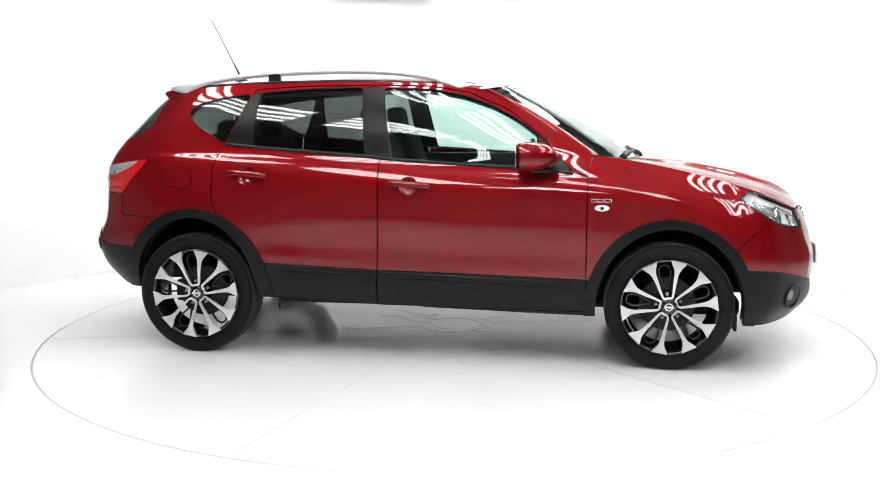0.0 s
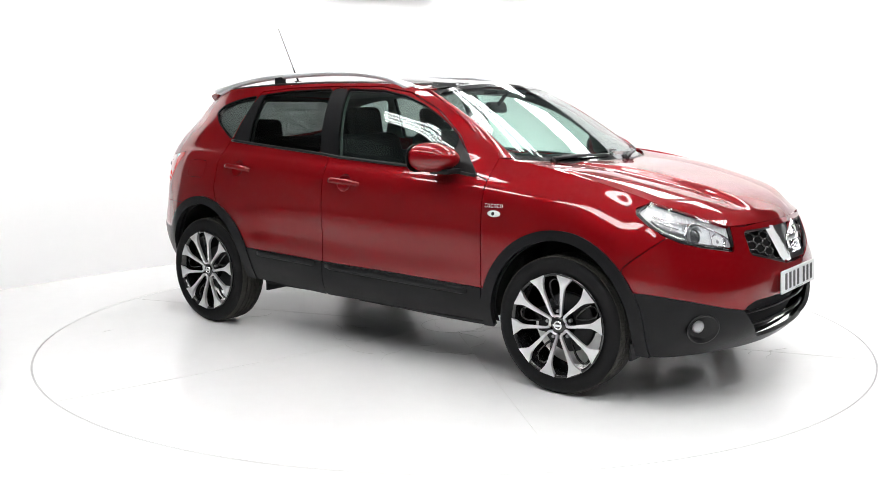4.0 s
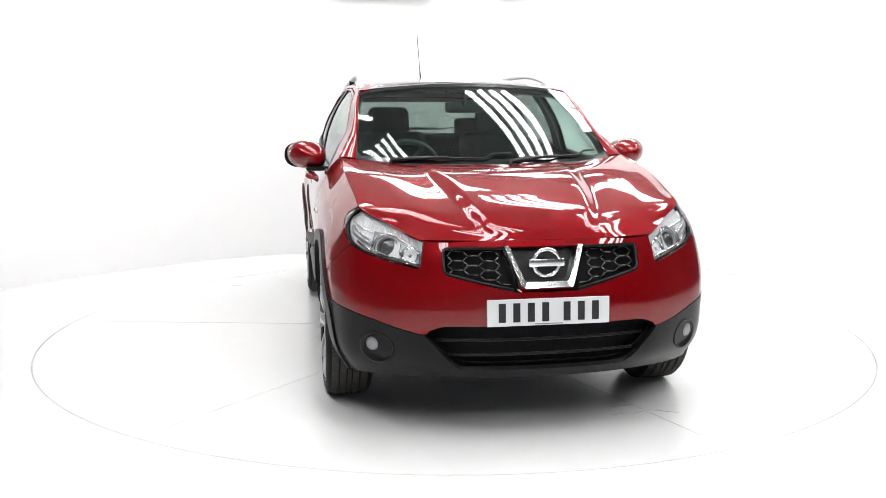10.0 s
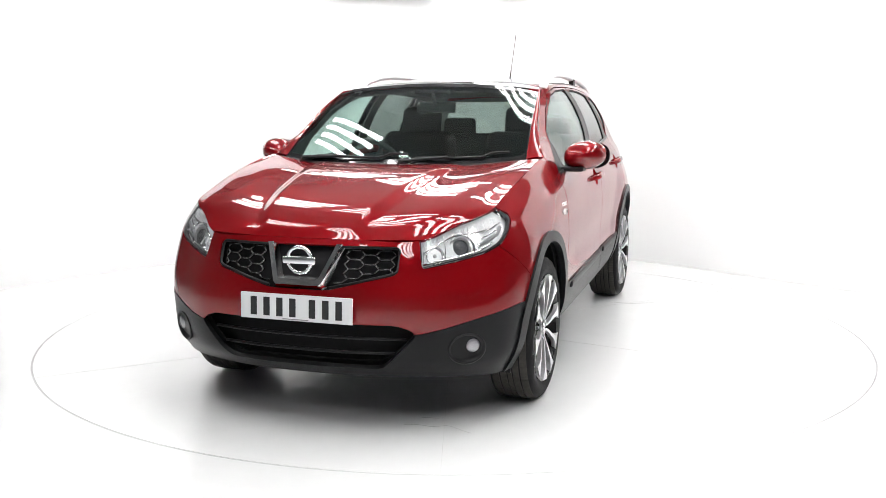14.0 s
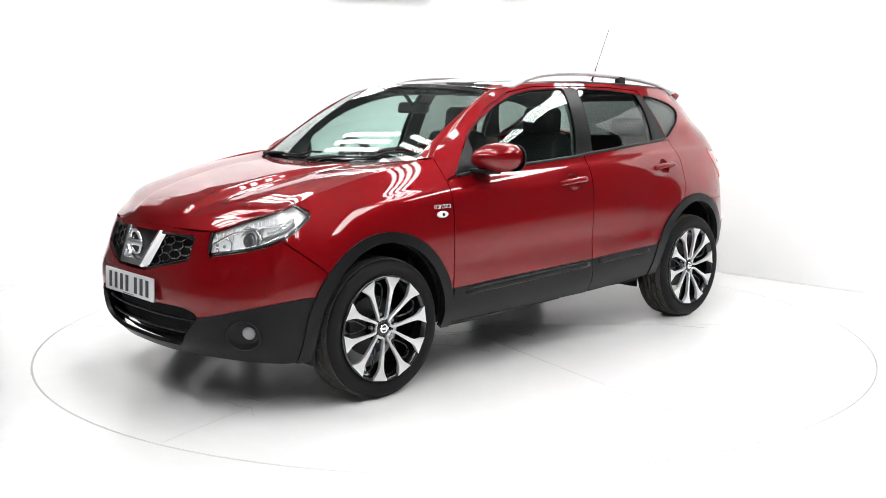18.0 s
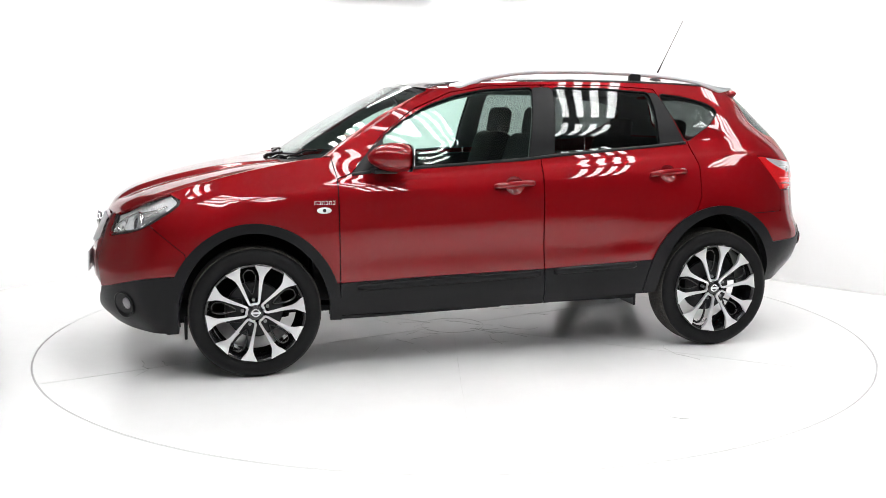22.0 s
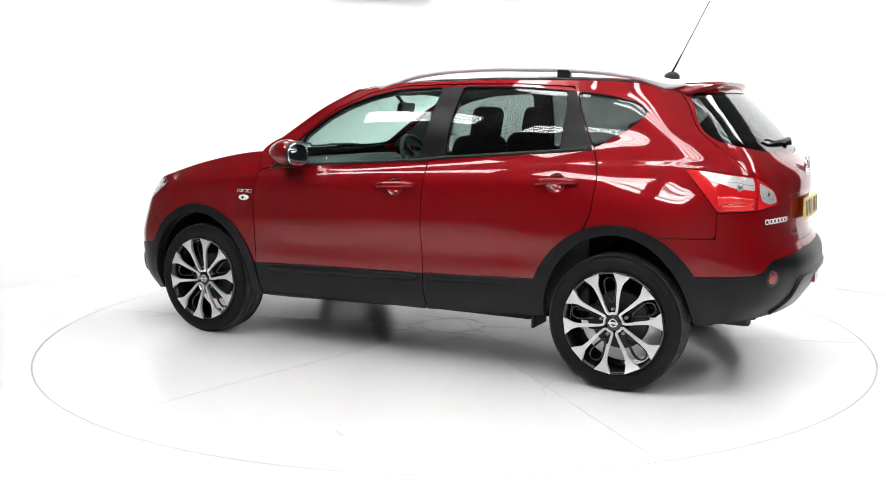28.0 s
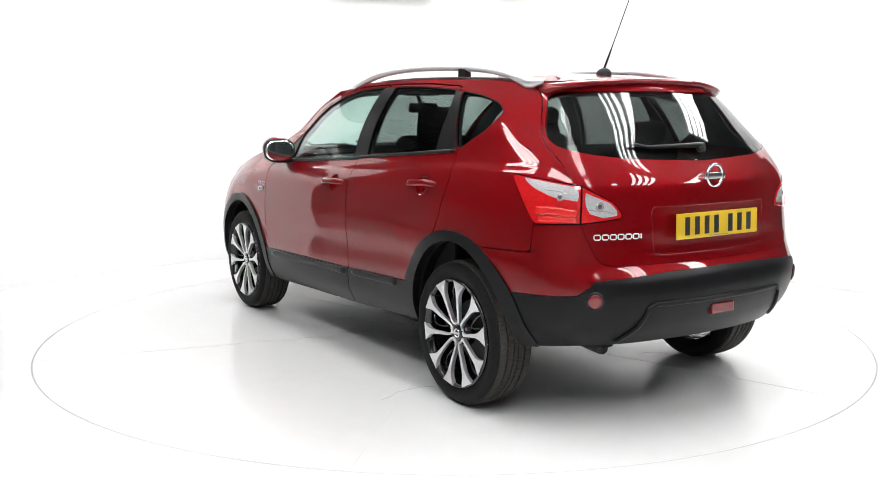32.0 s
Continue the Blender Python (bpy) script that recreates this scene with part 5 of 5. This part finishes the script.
    box(bm, p.x - .016, p.x + .01, -.072, .072, .482, .530, .006)
    part("rear_fog_lamp", bm, REFLEX, car, "red rear fog lamp")
    # moulded skid panel of the bumper
    pts, q = [], [(.50, .390), (.445, .47), (.42, .545), (.39, .560), (-.39, .560), (-.42, .545), (-.445, .47), (-.50, .390)]
    for (y0, z0), (y1, z1) in zip(q, q[1:]):
        for t in np.linspace(0, 1, 8)[:-1]:
            pts.append(nose(y0 + (y1 - y0) * t, z0 + (z1 - z0) * t, False))
    bm = bmesh.new()
    ribbon(bm, [a + b * .004 for a, b in pts], [b for a, b in pts], .020, .012)
    part("bumper_moulding", bm, PLASTIC, car, "black moulded bumper edge", True)
    bm = bmesh.new()
    box(bm, -1.92, -1.86, .45, .51, .345, .385, .006)
    part("exhaust_tip", bm, DARK, car, "dark exhaust tip")


rear_details()


def screen_details():
    # cowl and wipers
    lo = [(1.185, 0, 1.090), (1.16, .25, 1.092), (1.08, .50, 1.097), (.955, .69, 1.108)]
    hi = [(1.150, 0, 1.106), (1.125, .25, 1.108), (1.045, .50, 1.114), (.92, .688, 1.130)]
    glass_sheet([(a + .03, b, c - .012) for a, b, c in lo], hi, 40, 4, 0.0).shell("cowl", SATIN_BLACK, car, .01, "black cowl below the windscreen")
    for y0, y1, xo in ((-.52, .10, 0.0), (.08, .60, 0.0)):
        w = new("front_wiper")
        w.parent = car
        tagged(w, "black front wiper resting on the windscreen")
        pts = []
        for t in np.linspace(0, 1, 14):
            y = y0 + (y1 - y0) * t
            i = int(np.argmin((SCREEN.p[:, 1] - y) ** 2 + (SCREEN.p[:, 4] - (.012 + .06 * t)) ** 2))
            s = SCREEN.p[i]
            pts.append(Vector((s[0] + .006, y, s[2] + .010)))
        bm = bmesh.new()
        tube(bm, pts, [.008] * 5 + [.006] * 9, 8)
        part("wiper_blade", bm, SATIN_BLACK, w, "", True)
        bm = bmesh.new()
        tube(bm, [pts[0] + Vector((.03, 0, -.02)), pts[0] + Vector((.012, 0, .006)), pts[6] + Vector((.008, 0, .006))], [.012, .010, .006], 8)
        part("wiper_arm", bm, SATIN_BLACK, w, "", True)
    # black band round the windscreen
    ring = SCREEN.pushed(.0015).trim(lambda p: np.maximum(np.maximum(np.abs(p[:, 3]) - .988, p[:, 4] - .955), .045 - p[:, 4]))
    ring.shell("windscreen_band", GLOSS_BLACK, car, .001, "black ceramic band of the windscreen")
    band = ROOF.trim(lambda p: .055 - p[:, 4]).trim(lambda p: .86 - np.abs(p[:, 3])).pushed(.002)
    band.shell("roof_front_strip", GLOSS_BLACK, car, .004, "gloss black strip above the windscreen")


screen_details()


# ---------------------------------------------------------------- cabin
def cushion(bm, m, sx, sy, sz, bevel=.04):
    r = bmesh.ops.create_cube(bm, size=1.0)
    vs = r["verts"]
    for v in vs:
        v.co = Vector((v.co.x * sx, v.co.y * sy, v.co.z * sz))
    es = list({e for v in vs for e in v.link_edges})
    out = bmesh.ops.bevel(bm, geom=es, offset=min(bevel, sx * .45, sy * .45, sz * .45), segments=4, affect="EDGES", profile=.5)
    pts = {v for f in out["faces"] for v in f.verts} | {v for v in vs if v.is_valid}
    bmesh.ops.transform(bm, matrix=m, verts=list(pts))
    return bm


def seat(y):
    s = new("front_seat")
    s.parent = car
    tagged(s, "black cloth front seat")
    part("seat_cushion", cushion(bmesh.new(), pose(.08, y, .62, 0, -8, 0), .52, .50, .16, .06), SEAT, s, smooth=True)
    part("seat_back", cushion(bmesh.new(), pose(-.27, y, .93, 0, -18, 0), .15, .50, .62, .065), SEAT, s, smooth=True)
    part("headrest", cushion(bmesh.new(), pose(-.385, y, 1.295, 0, -10, 0), .10, .27, .19, .045), SEAT, s, smooth=True)
    for d in (-.06, .06):
        bm = bmesh.new()
        tube(bm, [(-.345, y + d, 1.14), (-.375, y + d, 1.24)], .007, 8)
        part("headrest_post", bm, DISC, s, "steel headrest post", True)


def interior():
    for y in (.36, -.36):
        seat(y)
    b = new("rear_bench")
    b.parent = car
    tagged(b, "black cloth rear bench")
    part("bench_cushion", cushion(bmesh.new(), pose(-.86, 0, .64, 0, -6, 0), .48, 1.24, .16, .06), SEAT, b, smooth=True)
    part("bench_back", cushion(bmesh.new(), pose(-1.17, 0, .92, 0, -16, 0), .15, 1.24, .56, .06), SEAT, b, smooth=True)
    for y in (-.37, .37):
        part("headrest", cushion(bmesh.new(), pose(-1.27, y, 1.235, 0, -10, 0), .09, .25, .15, .04), SEAT, b, smooth=True)
    # dashboard
    d = new("dashboard")
    d.parent = car
    tagged(d, "dark plastic dashboard")
    bm = bmesh.new()
    secs = []
    for y in np.linspace(-.70, .70, 29):
        hood = .045 * math.exp(-((y + .36) / .17) ** 4)
        prof = [(1.12 - .25 * (abs(y) / .7) ** 2, 1.060), (.90 - .05 * (abs(y) / .7) ** 2, 1.050 + hood * .5), (.72, 1.035 + hood), (.64, .995 + hood * .6), (.62, .90), (.70, .70), (.85, .50)]
        secs.append([bm.verts.new((x, y, z)) for x, z in prof])
    for a, c in zip(secs, secs[1:]):
        for k in range(6):
            bm.faces.new((a[k], c[k], c[k + 1], a[k + 1]))
    bmesh.ops.recalc_face_normals(bm, faces=bm.faces)
    part("dash_top", bm, DASH, d, "", True)
    bm = bmesh.new()
    box(bm, .60, .66, -.10, .10, .78, 1.0, .015)
    part("centre_console", bm, SATIN_BLACK, d)
    bm = bmesh.new()
    box(bm, .2, .64, -.09, .09, .45, .66, .02)
    part("gear_tunnel", bm, DASH, d)
    # steering wheel
    st = new("steering_wheel")
    st.parent = car
    tagged(st, "black three-spoke steering wheel")
    turn = Matrix.Translation((.47, -.36, 1.03)) @ pose(0, 0, 0, 0, -62, 0)
    bm = bmesh.new()
    pts = [turn @ Vector((.185 * math.cos(a), .185 * math.sin(a), 0)) for a in [2 * math.pi * k / 40 for k in range(41)]]
    tube(bm, pts, .016, 10, False)
    part("wheel_rim", bm, DASH, st, "", True)
    for a in (0, 120, 240):
        bm = bmesh.new()
        t = radians(a + 30)
        tube(bm, [turn @ Vector((.04 * math.cos(t), .04 * math.sin(t), -.02)), turn @ Vector((.18 * math.cos(t), .18 * math.sin(t), 0))], .014, 8)
        part("wheel_spoke", bm, DASH, st, "", True)
    bm = bmesh.new()
    spin(bm, [(.001, .01), (.05, .008), (.062, -.01), (.055, -.05)], 24, "z")
    bmesh.ops.transform(bm, matrix=turn, verts=bm.verts)
    part("wheel_boss", bm, DASH, st, "", True)
    bm = bmesh.new()
    tube(bm, [turn @ Vector((0, 0, -.04)), Vector((.72, -.36, .90))], .035, 10)
    part("steering_column", bm, DASH, st)
    # driver's mirror
    mi = new("interior_mirror")
    mi.parent = car
    tagged(mi, "black interior mirror")
    part("mirror_body", cushion(bmesh.new(), pose(.36, 0, 1.385, 0, -15, 8), .035, .23, .065, .015), SATIN_BLACK, mi, smooth=True)
    bm = bmesh.new()
    tube(bm, [(.37, 0, 1.40), (.44, 0, 1.475)], .012, 8)
    part("mirror_stalk", bm, SATIN_BLACK, mi)
    bm = bmesh.new()
    box(bm, .34, .44, -.11, .11, 1.462, 1.488, .01)
    part("sensor_pod", bm, SATIN_BLACK, mi)
    # roof lining and inner pillars
    lining = ROOF.trim(lambda p: p[:, 4] - .02).trim(lambda p: .93 - p[:, 4]).pushed(-.045)
    lining.shell("roof_lining", BEIGE, car, .01, "pale grey roof lining")
    inner = CABIN.trim(lambda p: -GLASS_FRONT(p) - .004).trim(lambda p: -GLASS_REAR(p) - .004).trim(lambda p: -GLASS_QUARTER(p) - .004).trim(lambda p: np.where(p[:, 0] < -1.4, -REAR_GLASS(p) - .004, 1.0))
    for left in (True, False):
        q = inner if left else inner.mirrored()
        q.pushed(-.035).shell("pillar_lining", material("grey pillar lining", (.16, .165, .165), .8, 0, 0, .3, .08, 90), car, .006, "grey pillar lining")
    # inner door skins, parcel shelf
    for sg in (1, -1):
        bm = bmesh.new()
        box(bm, -1.15, .85, min(sg * .735, sg * .77), max(sg * .735, sg * .77), .36, 1.075, .015)
        part("door_lining", bm, DASH, car, "dark door lining")
    bm = bmesh.new()
    box(bm, -1.80, -1.25, -.60, .60, 1.03, 1.05, .008)
    part("parcel_shelf", bm, DASH, car, "dark parcel shelf")
    bm = bmesh.new()
    box(bm, .86, 1.0, -.68, .68, .35, 1.03, .01)
    part("bulkhead", bm, DARK, car, "dark bulkhead")


interior()


def under_details():
    for sg in (1, -1):
        bm = bmesh.new()
        box(bm, 1.66, 1.675, min(sg * .62, sg * .80), max(sg * .62, sg * .80), .205, .29, .004)
        part("air_deflector", bm, SATIN_BLACK, car, "black rubber air deflector")
        bm = bmesh.new()
        box(bm, -.86, -.845, min(sg * .60, sg * .78), max(sg * .60, sg * .78), .245, .36, .004)
        part("air_deflector", bm, SATIN_BLACK, car, "black rubber air deflector")
        bm = bmesh.new()
        tube(bm, [(1.315, sg * .30, .30), (1.315, sg * .74, .32)], .035, 10)
        part("drive_shaft", bm, DARK, car)
        bm = bmesh.new()
        tube(bm, [(-1.315, sg * .05, .30), (-1.315, sg * .74, .33)], .04, 10)
        part("rear_axle", bm, DARK, car)
    bm = bmesh.new()
    box(bm, 1.1, 1.75, -.40, .40, .20, .30, .03)
    part("engine_undertray", bm, DARK, car, "dark engine undertray")
    bm = bmesh.new()
    tube(bm, [(.9, .1, .26), (0, .1, .24), (-1.0, .15, .25), (-1.55, .35, .30), (-1.88, .48, .335)], .03, 10)
    part("exhaust_pipe", bm, DISC, car, "steel exhaust pipe", True)
    bm = bmesh.new()
    tube(bm, [(-1.55, -.35, .43), (-1.78, -.35, .43), (-1.78, .25, .43)], .08, 12)
    part("exhaust_silencer", bm, DISC, car, "steel exhaust silencer", True)


under_details()


def motions():
    rows_car, rows_table = [], []
    for k in range(33):
        a = TURN_START + TURN_RATE * k
        m = pose(0, 0, 0, 0, 0, a)
        rows_table.append((float(k), m))
        rows_car.append((float(k), m @ pose(-CAR_AXIS[0], -CAR_AXIS[1], 0)))
    walk(table, rows_table)
    walk(car, rows_car)


motions()
